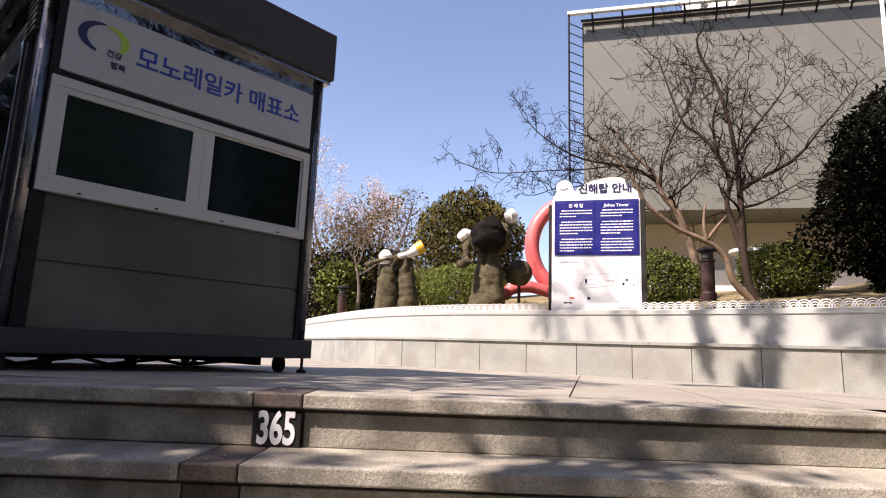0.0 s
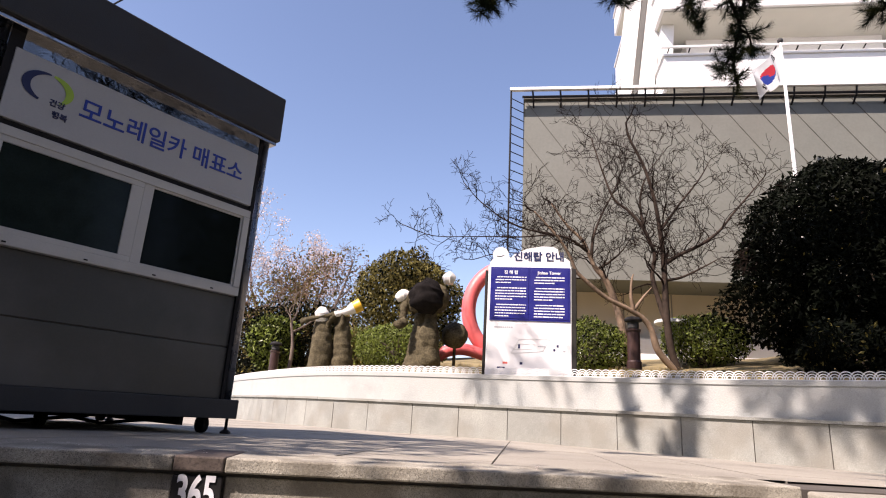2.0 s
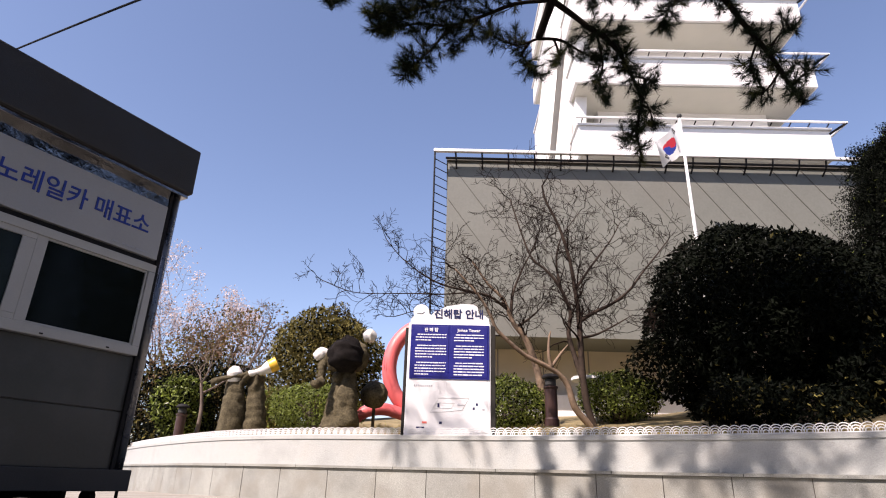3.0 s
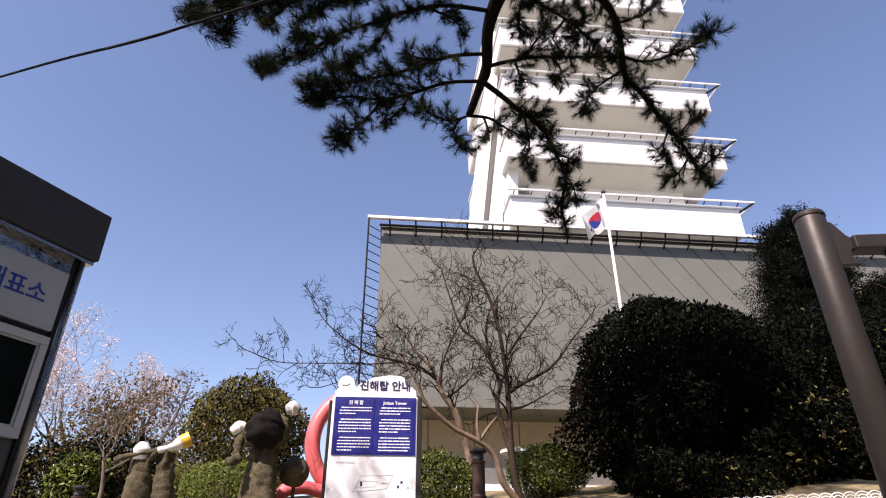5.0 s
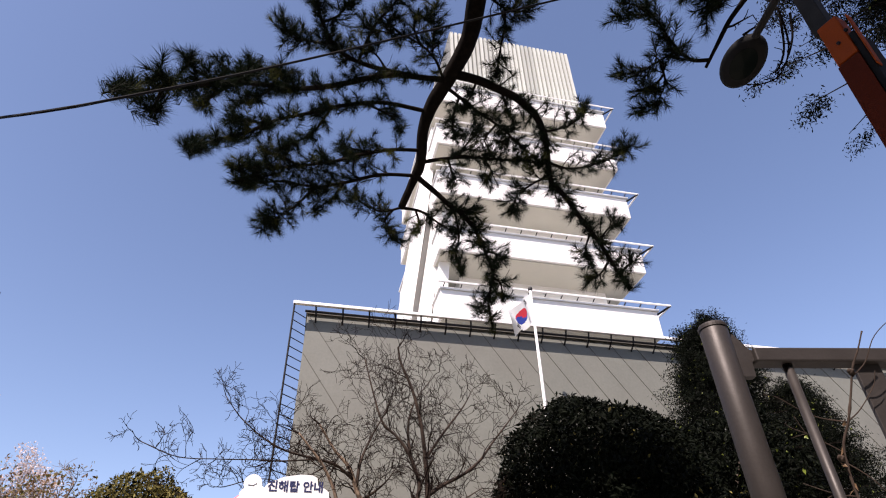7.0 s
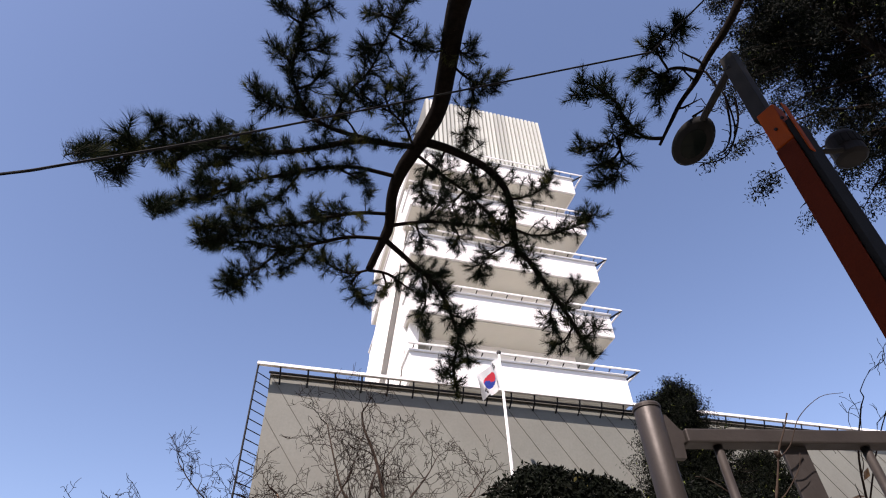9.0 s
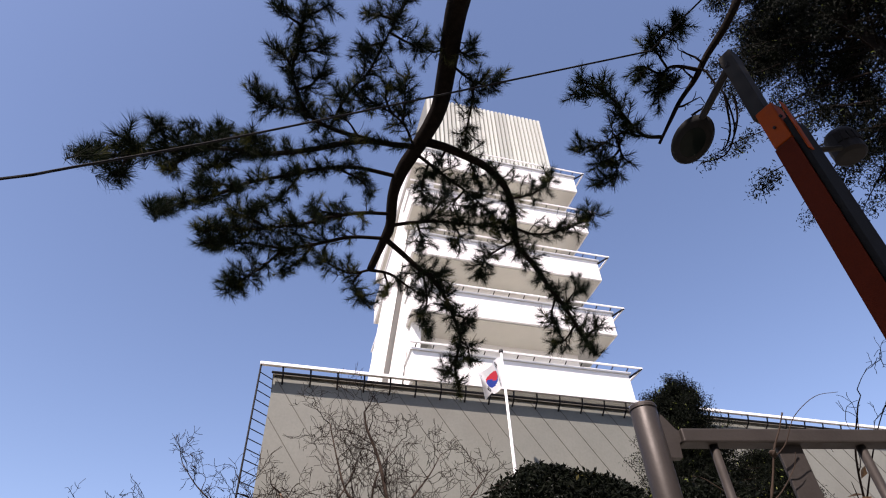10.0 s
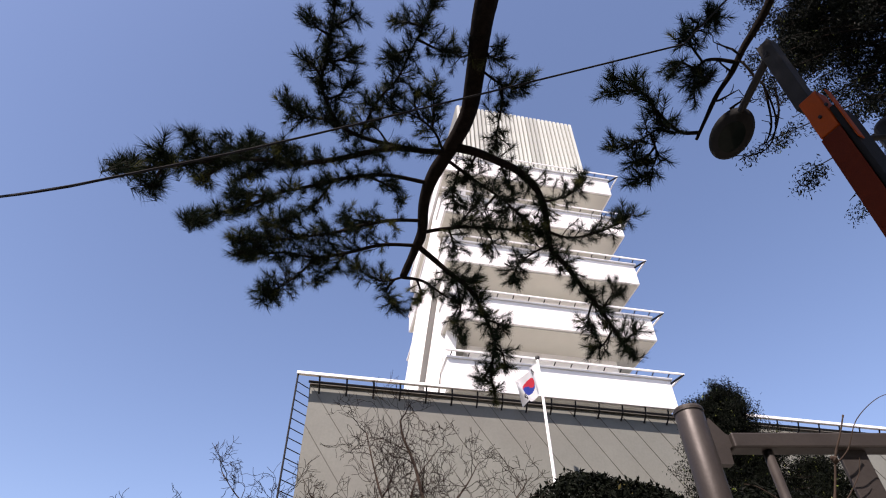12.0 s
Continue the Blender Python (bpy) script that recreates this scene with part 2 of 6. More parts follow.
def lathe(bm, profile, segs=24, m=None):
    """Turns a profile of (radius, height) about the upright axis."""
    rings = []
    for r, z in profile:
        rings.append([bm.verts.new((r * math.cos(2 * math.pi * k / segs), r * math.sin(2 * math.pi * k / segs), z)) for k in range(segs)])
    for a, b in zip(rings, rings[1:]):
        for k in range(segs):
            bm.faces.new((a[k], a[(k + 1) % segs], b[(k + 1) % segs], b[k]))
    bm.faces.new(rings[0])
    bm.faces.new(rings[-1])
    if m:
        bmesh.ops.transform(bm, matrix=m, verts=[v for r in rings for v in r])
    return bm


def smooth_path(pts, n=6):
    """A Catmull-Rom line through pts."""
    pts = [Vector(p) for p in pts]
    ext = [pts[0] * 2 - pts[1]] + pts + [pts[-1] * 2 - pts[-2]]
    out = []
    for i in range(1, len(ext) - 2):
        a, b, c, d = ext[i - 1:i + 3]
        for k in range(n):
            t = k / n
            out.append(0.5 * ((2 * b) + (c - a) * t + (2 * a - 5 * b + 4 * c - d) * t * t + (3 * b - a - 3 * c + d) * t ** 3))
    return out + [pts[-1]]


def words(text, size, mat, parent, m, name="lettering", thick=0.002, align="CENTER", bold=0.0, spacing=1.0):
    """Lettering as a mesh in the local x, y plane of m."""
    cu = bpy.data.curves.new(name, "FONT")
    cu.body, cu.size, cu.align_x, cu.align_y, cu.extrude, cu.offset, cu.space_character = text, size, align, "CENTER", thick, bold, spacing
    tmp = new("tmp", cu)
    me = bpy.data.meshes.new_from_object(tmp.evaluated_get(bpy.context.evaluated_depsgraph_get()))
    bpy.data.objects.remove(tmp)
    me.materials.clear()
    me.transform(m)
    return part(name, me, mat, parent)


def quads_mesh(name, verts, k, mats, index=None):
    """A mesh of separate k-cornered faces out of an array of corners."""
    n = len(verts) // k
    me = bpy.data.meshes.new(name)
    me.vertices.add(len(verts))
    me.vertices.foreach_set("co", np.asarray(verts, dtype=np.float32).ravel())
    me.loops.add(len(verts))
    me.loops.foreach_set("vertex_index", np.arange(len(verts), dtype=np.int32))
    me.polygons.add(n)
    me.polygons.foreach_set("loop_start", np.arange(n, dtype=np.int32) * k)
    me.polygons.foreach_set("loop_total", np.full(n, k, dtype=np.int32))
    for mm in mats:
        me.materials.append(M[mm])
    if index is not None:
        me.polygons.foreach_set("material_index", np.asarray(index, dtype=np.int32))
    me.update(calc_edges=True)
    return me


def leaves(name, centres, size, mats, parent, rng, shares=None, droop=0.3, slim=0.45):
    """Many small leaves: two faces each, folded along the rib."""
    n = len(centres)
    d = rng.normal(size=(n, 3))
    d[:, 2] -= droop
    d /= np.linalg.norm(d, axis=1)[:, None]
    s = np.cross(d, rng.normal(size=(n, 3)))
    s /= np.linalg.norm(s, axis=1)[:, None] + 1e-9
    nn = np.cross(d, s)
    L = size * rng.uniform(0.6, 1.3, n)[:, None]
    c = np.asarray(centres)
    a, b, tip = c, c + d * L * 0.5, c + d * L
    l, r = b + s * L * slim * 0.5 + nn * L * 0.1, b - s * L * slim * 0.5 + nn * L * 0.1
    v = np.stack([a, l, tip, a, tip, r], axis=1).reshape(-1, 3)
    idx = None
    if len(mats) > 1:
        idx = np.repeat(rng.choice(len(mats), n, p=shares), 2)
    me = quads_mesh(name, v, 3, mats, idx)
    ob = new(name, me)
    ob.parent = parent
    return ob


def blob_points(rng, n, centre, radii, lumps=7, rough=0.22, fill=0.25, square=0.0):
    """Points near the surface of an uneven crown."""
    d = rng.normal(size=(n, 3))
    d /= np.linalg.norm(d, axis=1)[:, None]
    ax = rng.normal(size=(lumps * 3, 3))
    ax /= np.linalg.norm(ax, axis=1)[:, None]
    amp = rng.uniform(-1, 1, lumps * 3)
    bulge = (np.exp(6 * (d @ ax.T - 1)) * amp).sum(axis=1)
    fine_ax = rng.normal(size=(60, 3))
    fine_ax /= np.linalg.norm(fine_ax, axis=1)[:, None]
    bulge += 1.0 * (np.exp(50 * (d @ fine_ax.T - 1)) * rng.uniform(-1, 1, 60)).sum(axis=1)
    r = (1 + rough * bulge) * (1 - fill * rng.random(n) ** 2)
    r *= 1 + square * ((np.abs(d) ** 4).sum(axis=1) ** -0.25 - 1)
    return np.asarray(centre) + d * r[:, None] * np.asarray(radii)


def grow(bm, rng, start, heading, length, radius, depth, tips, bend=0.25, kids=3, spread=0.7, lift=0.15, shrink=0.68, least=0.0042):
    """A branching limb; collects the ends of its twigs in tips."""
    pts, p, h = [Vector(start)], Vector(start), Vector(heading).normalized()
    steps = 4 if depth > 1 else 3
    for i in range(steps):
        h = (h + Vector(rng.normal(size=3)) * bend + Vector((0, 0, lift))).normalized()
        p = p + h * length / steps
        pts.append(p.copy())
    radii = [radius * (1 - 0.5 * i / steps) for i in range(steps + 1)]
    radii = [max(least, q) for q in radii]
    tube(bm, pts, radii, 6 if depth > 2 else (4 if depth > 0 else 3), cap=False)
    if depth == 0:
        tips.append((pts[-1], h))
        return
    for k in range(kids):
        j = steps if k == 0 else int(rng.integers(2, steps + 1))
        q = (h + Vector(rng.normal(size=3)) * spread).normalized()
        grow(bm, rng, pts[j], q, length * shrink * rng.uniform(0.8, 1.2), radii[j] * (0.85 if k == 0 else 0.65), depth - 1, tips, bend, kids, spread, lift, shrink, least)


def ground_z(x, y):
    return -0.012 * max(0.0, y - 2.05) - 0.02 * max(0.0, x - 1.5) * min(1.0, max(0.0, (y - 2.05) / 1.5))


# ---- the setting ----
WALL = smooth_path([(-4.6, 17.5, 0), (-3.45, 14.6, 0), (-2.71, 12.75, 0), (-1.91, 11.0, 0), (-1.21, 9.65, 0), (-0.6, 8.8, 0), (0.13, 8.08, 0), (0.84, 7.62, 0), (1.53, 7.22, 0),
                    (2.38, 6.7, 0), (3.05, 6.2, 0), (3.7, 5.7, 0), (4.35, 5.1, 0), (5.1, 4.2, 0), (5.7, 3.2, 0), (6.1, 2.2, 0)], 6)
LEDGE, TOP = 0.335, 0.70


def wall_y(x):
    for a, b in zip(WALL, WALL[1:]):
        if a.x <= x <= b.x:
            return a.y + (b.y - a.y) * (x - a.x) / (b.x - a.x)
    return 17.5 if x < WALL[0].x else 2.2


def offset(line, d):
    """The line moved sideways by d, towards the plaza where d is positive."""
    out = []
    for i, p in enumerate(line):
        t = (line[min(i + 1, len(line) - 1)] - line[max(i - 1, 0)]).normalized()
        out.append(p + Vector((t.y, -t.x, 0)) * d)
    return out


def strip(bm, inner, outer, z0, z1):
    """A solid band between two lines, from z0 to z1."""
    rows = [[bm.verts.new((p.x, p.y, z)) for p in line] for line, z in ((inner, z0), (outer, z0), (outer, z1), (inner, z1))]
    n = len(inner)
    for i in range(n - 1):
        for a, b in ((0, 1), (1, 2), (2, 3), (3, 0)):
            bm.faces.new((rows[a][i], rows[a][i + 1], rows[b][i + 1], rows[b][i]))
    for i in (0, n - 1):
        bm.faces.new([r[i] for r in rows])
    return bm


# far ground, one sheet to the horizon, below the paving
bm = bmesh.new()
box(bm, -600, 600, -600, 600, -3.3, -3.2)
tagged(part("ground", bm, "ground"), "grey ground sheet reaching the horizon", "ground", kind="structure")

# the paved landing
bm = bmesh.new()
nx, ny = 44, 36
xs = [-12 + 20 * i / nx for i in range(nx + 1)]
ys = [2.12 + 19 * (j / ny) ** 1.5 for j in range(ny + 1)]
g = [[bm.verts.new((x, y, ground_z(x, y) - 0.012)) for x in xs] for y in ys]
for j in range(ny):
    for i in range(nx):
        bm.faces.new((g[j][i], g[j][i + 1], g[j + 1][i + 1], g[j + 1][i]))
low = bmesh.ops.extrude_face_region(bm, geom=bm.faces[:])
for v in low["geom"]:
    if isinstance(v, bmesh.types.BMVert):
        v.co.z = -3.25
landing = tagged(part("floor", bm, "joint"), "pale granite paved landing with dark joints", "floor", kind="structure")

# the planter wall, two tiers
planter = thing("planter_wall", "curved two-tier planter wall of pale granite and render", "wall", kind="structure")
bm = bmesh.new()
strip(bm, offset(WALL, -0.25), offset(WALL, 0.0), -0.4, TOP - 0.05)
part("upper_tier", bm, "render", planter)
bm = bmesh.new()
strip(bm, offset(WALL, -0.26), offset(WALL, 0.012), TOP - 0.05, TOP)
part("coping", bm, "render", planter)
bm = bmesh.new()
strip(bm, offset(WALL, -0.05), offset(WALL, 0.085), -0.4, LEDGE - 0.03)
part("lower_tier", bm, "joint", planter)

# soil behind the wall, rising to the hall
bm = bmesh.new()
cols = []
for p in offset(WALL, -0.2):
    col = []
    for k in range(13):
        d = 10.0 * (k / 12) ** 1.4
        x, y = p.x + d * 0.35, p.y + d
        col.append(bm.verts.new((x, y, TOP - 0.06 + 0.165 * min(d, 5.5) + 0.05 * noise.noise(Vector((x, y, 0)) * 1.3) * min(1, d * 2))))
    cols.append(col)
for a, b in zip(cols, cols[1:]):
    for k in range(12):
        bm.faces.new((a[k], b[k], b[k + 1], a[k + 1]))
tagged(part("planting_bed", bm, "soil", smooth=True), "dry grass and soil bed behind the wall", "ground", kind="structure")


def bed_z(x, y):
    return TOP - 0.06 + 0.165 * min(5.5, max(0.0, y - wall_y(x - 0.3 * max(0, y - wall_y(x)))))


# ---- the stairs ----
RISE, TREAD, NOSE = 0.18, 0.29, 2.07
stairs = thing("stairs", "weathered speckled granite stairs with a dark stripe", "stairs", kind="structure")
for k in range(9):
    bm = bmesh.new()
    y = NOSE - TREAD * k
    box(bm, -3.2, 1.62, y + 0.045, y + TREAD + 0.1, -RISE * (k + 1) - 0.4, -RISE * k - 0.05)
    part("riser_block", bm, "joint", stairs)
side = boxed(1.625, 14.0, -4.0, 2.06, -3.2, -0.012, 0.01)
tagged(part("terrace", side, "granite"), "granite edged terrace beside the stairs", "floor", kind="structure")
side = boxed(-14.0, -3.205, -4.0, 2.06, -3.2, -0.012, 0.01)
tagged(part("terrace", side, "granite"), "granite edged terrace beside the stairs", "floor", kind="structure")
lower = boxed(-12, 12, -12, -0.3, -3.19, -RISE * 9 - 0.02)
tagged(part("lower_landing", lower, "granite"), "granite paved lower landing of the stairs", "floor", kind="structure")

# ---- the hall ----
HALL = pose(2.64, 12.5, 0, 0, 0, -13.59)
hall = thing("exhibition_hall", "low grey hall with a slate fascia and recessed beige wall", "building", HALL)
FV, FT, FB, FL, FR = 0.3, 7.82, 3.3, 0.36, 27.0
part("fascia_wall", boxed(FL, FR, FV, 16, FB, FT), "fascia", hall, "grey fascia with diagonal slate seams")
part("fascia_cap", boxed(FL - 0.03, FR + 0.03, FV - 0.05, 16.05, FT, FT + 0.06), "seam", hall)
part("wall", boxed(1.4, FR - 1, 1.7, 15, 0.2, FB), "hall_wall", hall, "beige panelled recessed wall")
for i in range(22):
    part("wall_batten", boxed(1.7 + i * 1.12, 1.73 + i * 1.12, 1.683, 1.7, 0.3, FB - 0.005), "tower_gap", hall)
# white block added: sunlight on the lower beige wall, put in as colour
part("plinth", boxed(1.2, 12, 1.25, 1.69, 0.2, 2.15), "white_paint", hall, "lower wall whitened for the sunlit strip below the overhang")
# diagonal seams, drawn down to the right
step_u, lean = 0.74, 0.7
h = FT - FB
for i in range(-5, 36):
    u0 = FL + i * step_u
    a, b = u0, u0 + h * lean
    z0, z1 = FT, FB
    if a < FL + 0.02:
        z0 = FT - (FL + 0.02 - a) / lean
        a = FL + 0.02
    if b > FR:
        continue
    if z0 - FB < 0.2:
        continue
    bm = bmesh.new()
    w = 0.015
    vs = [bm.verts.new(c) for c in ((a, FV - 0.012, z0), (a + w, FV - 0.012, z0), (b + w, FV - 0.012, z1 + 0.01), (b, FV - 0.012, z1 + 0.01),
                                    (a, FV, z0), (a + w, FV, z0), (b + w, FV, z1 + 0.01), (b, FV, z1 + 0.01))]
    for f in ((0, 1, 2, 3), (0, 4, 5, 1), (1, 5, 6, 2), (2, 6, 7, 3), (3, 7, 4, 0)):
        bm.faces.new([vs[q] for q in f])
    part("seam", bm, "seam", hall)
# stand-off rail along the top and down the side
part("rail", boxed(0.0, FR, -0.05, 0.05, 7.9, 7.98, 0.01), "rail_white", hall, "white painted top rail")
part("rail", boxed(0.3, FR, FV - 0.16, FV - 0.12, FT - 0.02, FT + 0.03), "dark_metal", hall)
for i in range(40):
    u = 0.55 + i * 0.66
    bm = bmesh.new()
    tube(bm, [(u, 0.0, 7.9), (u + 0.02, 0.1, 7.72), (u + 0.03, FV, 7.6)], 0.022, 6)
    part("bracket", bm, "dark_metal", hall)
bm = bmesh.new()
tube(bm, [(0.03, 0, 7.92), (0.05, 0, 3.4)], 0.022, 8)
part("side_rail", bm, "dark_metal", hall)
for i in range(19):
    bm = bmesh.new()
    z = 7.7 - i * 0.235
    tube(bm, [(0.04, 0, z), (FL, FV + 0.02, z)], 0.012, 5)
    part("rung", bm, "dark_metal", hall)

# ---- the tower ----
tower = thing("tower", "white storeyed tower with projecting balconies and rails", "tower", HALL)
part("core", boxed(5.9, 12.2, 5.9, 13, 7.85, 25), "tower_white", tower)
U0, U1, V0 = 4.72, 13.22, 4.25
for k in range(5):
    b = 10.48 + 2.86 * k
    bal = part("balcony", boxed(U0, U1, V0, 13.6, b + 0.05, b + 1.12, 0.02), "tower_white", tower)
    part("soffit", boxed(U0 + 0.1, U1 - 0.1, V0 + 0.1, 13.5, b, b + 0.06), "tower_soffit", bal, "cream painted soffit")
    part("cornice", boxed(U0 - 0.06, U1 + 0.06, V0 - 0.06, 13.66, b + 1.12, b + 1.2), "tower_white", bal)
    bm = bmesh.new()
    r = 0.2
    tube(bm, [(U0 - 0.12, V0 - r, b + 1.33), (U1 + 0.5, V0 - r, b + 1.33), (U1 + 0.5, 13.6, b + 1.33)], 0.045, 6)
    part("rail", bm, "rail_white", bal)
    for i in range(14):
        u = U0 + 0.1 + i * (U1 - U0 - 0.2) / 13
        bm = bmesh.new()
        tube(bm, [(u, V0 + 0.05, b + 1.18), (u + 0.03, V0 - r, b + 1.33)], 0.022, 5)
        part("bracket", bm, "dark_metal", bal)
    bm = bmesh.new()
    tube(bm, [(U1 - 0.02, V0 + 0.02, b + 1.0), (U1 + 0.5, V0 - r, b + 1.32)], 0.04, 5)
    part("strut", bm, "dark_metal", bal)
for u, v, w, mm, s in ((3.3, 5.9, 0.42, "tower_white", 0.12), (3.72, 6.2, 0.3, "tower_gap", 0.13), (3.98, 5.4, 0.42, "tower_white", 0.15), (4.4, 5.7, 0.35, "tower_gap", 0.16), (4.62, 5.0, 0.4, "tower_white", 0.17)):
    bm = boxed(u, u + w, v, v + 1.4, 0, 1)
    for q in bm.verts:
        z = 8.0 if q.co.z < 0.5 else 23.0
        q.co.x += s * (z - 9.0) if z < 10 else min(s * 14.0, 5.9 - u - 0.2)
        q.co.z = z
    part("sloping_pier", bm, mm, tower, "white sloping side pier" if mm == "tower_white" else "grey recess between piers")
part("lower_wall", boxed(4.4, 13.0, 4.8, 13, 7.9, 10.5), "tower_white", tower)
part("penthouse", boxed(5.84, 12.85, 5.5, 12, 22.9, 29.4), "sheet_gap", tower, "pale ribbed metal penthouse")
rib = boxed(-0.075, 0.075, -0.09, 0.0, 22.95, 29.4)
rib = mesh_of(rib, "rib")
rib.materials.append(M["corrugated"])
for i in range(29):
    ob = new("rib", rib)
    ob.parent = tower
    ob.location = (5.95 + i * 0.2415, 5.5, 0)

# ---- ticket kiosk ----
KW, KD = 1.75, 1.7
kiosk = thing("ticket_kiosk", "grey steel ticket kiosk on casters with a blue lettered sign", "kiosk", pose(-0.95, 4.17, 0, 0, 0, -132.8) @ Matrix.Diagonal((1, 1, 0.989, 1)))
GB = ground_z(-1.5, 4.0)
part("body", boxed(0.03, KW - 0.03, -KD, -0.03, 0.2, 2.12, 0.01), "steel_panel", kiosk)
for i, (a, b) in enumerate(((0.2, 0.545), (0.552, 0.9))):
    part("wall_panel", boxed(0.045, KW - 0.045, -0.035, -0.012, a, b, 0.004), "steel_panel", kiosk)
part("base_skirt", boxed(-0.05, KW + 0.05, -KD - 0.04, 0.035, 0.075, 0.2, 0.006), "kiosk_roof", kiosk)
# black strips added under the edges, to paint the shade below the kiosk
part("rear_skirt", boxed(0.02, KW - 0.02, -KD, -KD + 0.03, 0.004, 0.08), "rubber", kiosk, "black strip added for the shade under the kiosk")
part("rear_skirt", boxed(KW - 0.06, KW - 0.03, -KD + 0.03, -0.5, 0.004, 0.08), "rubber", kiosk)
part("rear_skirt", boxed(0.02, 0.05, -KD + 0.03, -0.5, 0.004, 0.08), "rubber", kiosk)
part("roof_box", boxed(-0.035, KW + 0.1, -KD - 0.1, 0.1, 2.13, 2.5, 0.012), "kiosk_roof", kiosk, "dark grey overhanging roof box")
part("roof_trim", boxed(-0.02, KW + 0.07, -KD - 0.07, 0.07, 2.1, 2.135, 0.004), "chrome", kiosk)
part("mirror_strip", boxed(0.03, KW - 0.03, -0.03, 0.0, 2.0, 2.1), "dark_chrome", kiosk, "polished steel strip under the roof")
part("dark_strip", boxed(0.03, KW - 0.03, -0.03, -0.005, 1.545, 1.58), "dark_metal", kiosk)
for x in (0.0, KW):
    for y in (0.0, -KD):
        bm = bmesh.new()
        tube(bm, [(x + (0.02 if x == 0 else -0.02), y + (0.015 if y < 0 else -0.02), 0.2), (x + (0.02 if x == 0 else -0.02), y + (0.015 if y < 0 else -0.02), 2.12)], 0.035, 12)
        part("corner_post", bm, "post_steel", kiosk, "polished round corner post", smooth=True)
part("edge_trim", boxed(0.05, 0.075, -0.03, 0.006, 0.2, 2.1), "dark_metal", kiosk)
part("edge_trim", boxed(KW - 0.12, KW - 0.05, -0.03, 0.004, 0.2, 2.1), "dark_metal", kiosk)
# sign panel
SX0, SX1, SZ0, SZ1 = 0.08, KW - 0.09, 1.585, 2.0
sign = part("sign_panel", boxed(SX0, SX1, -0.02, 0.012, SZ0, SZ1, 0.004), "kiosk_sign", kiosk, "pale grey sign panel with blue lettering")
face = Matrix.Translation((0, 0.0145, 0)) @ Matrix(((-1, 0, 0, 0), (0, 0, 1, 0), (0, 1, 0, 0), (0, 0, 0, 1)))
W0 = -SX1


def on_face(x, z):
    """A place on the sign, x to the reader's right from its left end, z up."""
    return face @ Matrix.Translation((W0 + x, z, 0))


words("모노레일카 매표소", 0.152, "letter_blue", sign, on_face(0.362, 1.793) @ Matrix.Diagonal((0.965, 1, 1, 1)), align="LEFT", bold=0.0015, spacing=0.99)
words("건강", 0.045, "letter_navy", sign, on_face(0.25, 1.76), bold=0.001)
words("행복", 0.045, "letter_navy", sign, on_face(0.275, 1.695), bold=0.001)
for a0, a1, mm, r, cx, cz in ((0.5, 1.4, "letter_navy", 0.1, 0.19, 1.835), (-0.28, 0.46, "letter_green", 0.1, 0.19, 1.835)):
    bm = bmesh.new()
    n = 18
    ring = []
    for i in range(n + 1):
        a = math.pi * (a0 + (a1 - a0) * i / n)
        w = 0.04 * math.sin(math.pi * (0.08 + 0.8 * i / n))
        ring.append([bm.verts.new(((r + s * w) * math.cos(a) * 1.1, (r + s * w) * math.sin(a) * 0.85, 0.001)) for s in (-0.5, 0.5)])
    for p, q in zip(ring, ring[1:]):
        bm.faces.new((p[0], p[1], q[1], q[0]))
    bmesh.ops.transform(bm, matrix=on_face(cx, cz), verts=bm.verts)
    part("logo_arc", bm, mm, sign)
for i, w in enumerate((0.05, 0.02, 0.05, 0.09)):
    bm = boxed(0, w, -0.006, 0.006, 0, 0.001, m=on_face(1.24 + (0, 0.07, 0.1, 0.17)[i], 1.615))
    part("small_bar", bm, "letter_grey", sign)
# sliding window
WX0, WX1, WZ0, WZ1 = 0.08, KW - 0.06, 0.905, 1.54
win = part("sliding_window", boxed(WX0 + 0.02, WX1 - 0.02, -0.04, -0.008, WZ0 + 0.02, WZ1 - 0.02), "glass", kiosk, "two-pane sliding window with dark glass")
for a, b, c, d in ((WX0, WX1, WZ0, WZ0 + 0.06), (WX0, WX1, WZ1 - 0.055, WZ1), (WX0, WX0 + 0.05, WZ0 + 0.06, WZ1 - 0.055), (WX1 - 0.05, WX1, WZ0 + 0.06, WZ1 - 0.055)):
    part("frame", boxed(a, b, -0.03, 0.03, c, d, 0.004), "pvc", win)
mid = WX0 + 0.74
part("frame", boxed(mid - 0.035, mid + 0.03, -0.02, 0.022, WZ0 + 0.06, WZ1 - 0.055, 0.004), "pvc", win)
for a, b, y, gm in ((WX0 + 0.05, mid - 0.035, 0.006, "glass"), (mid + 0.03, WX1 - 0.05, 0.012, "glass_green")):
    sash = part("sash", boxed(a, b, y - 0.012, y, WZ0 + 0.06, WZ1 - 0.055), gm, win, "dark glass sash")
    near = a > mid
    w = 0.035 if near else 0.014
    stiles = [(a, a + (0.075 if near else w), WZ0 + 0.06 + w, WZ1 - 0.055 - w)] + ([(b - w, b, WZ0 + 0.06 + w, WZ1 - 0.055 - w)] if near else [])
    for e, f, c, d in [(a, b, WZ0 + 0.06, WZ0 + 0.06 + w), (a, b, WZ1 - 0.055 - w, WZ1 - 0.055)] + stiles:
        ob = part("sash_frame", boxed(e, f, y, y + 0.012, c, d, 0.003), "pvc", win)
for i in range(4):
    part("drain_cap", boxed(WX0 + 0.2 + i * 0.4, WX0 + 0.22 + i * 0.4, 0.03, 0.034, WZ0 + 0.012, WZ0 + 0.02), "rubber", win)
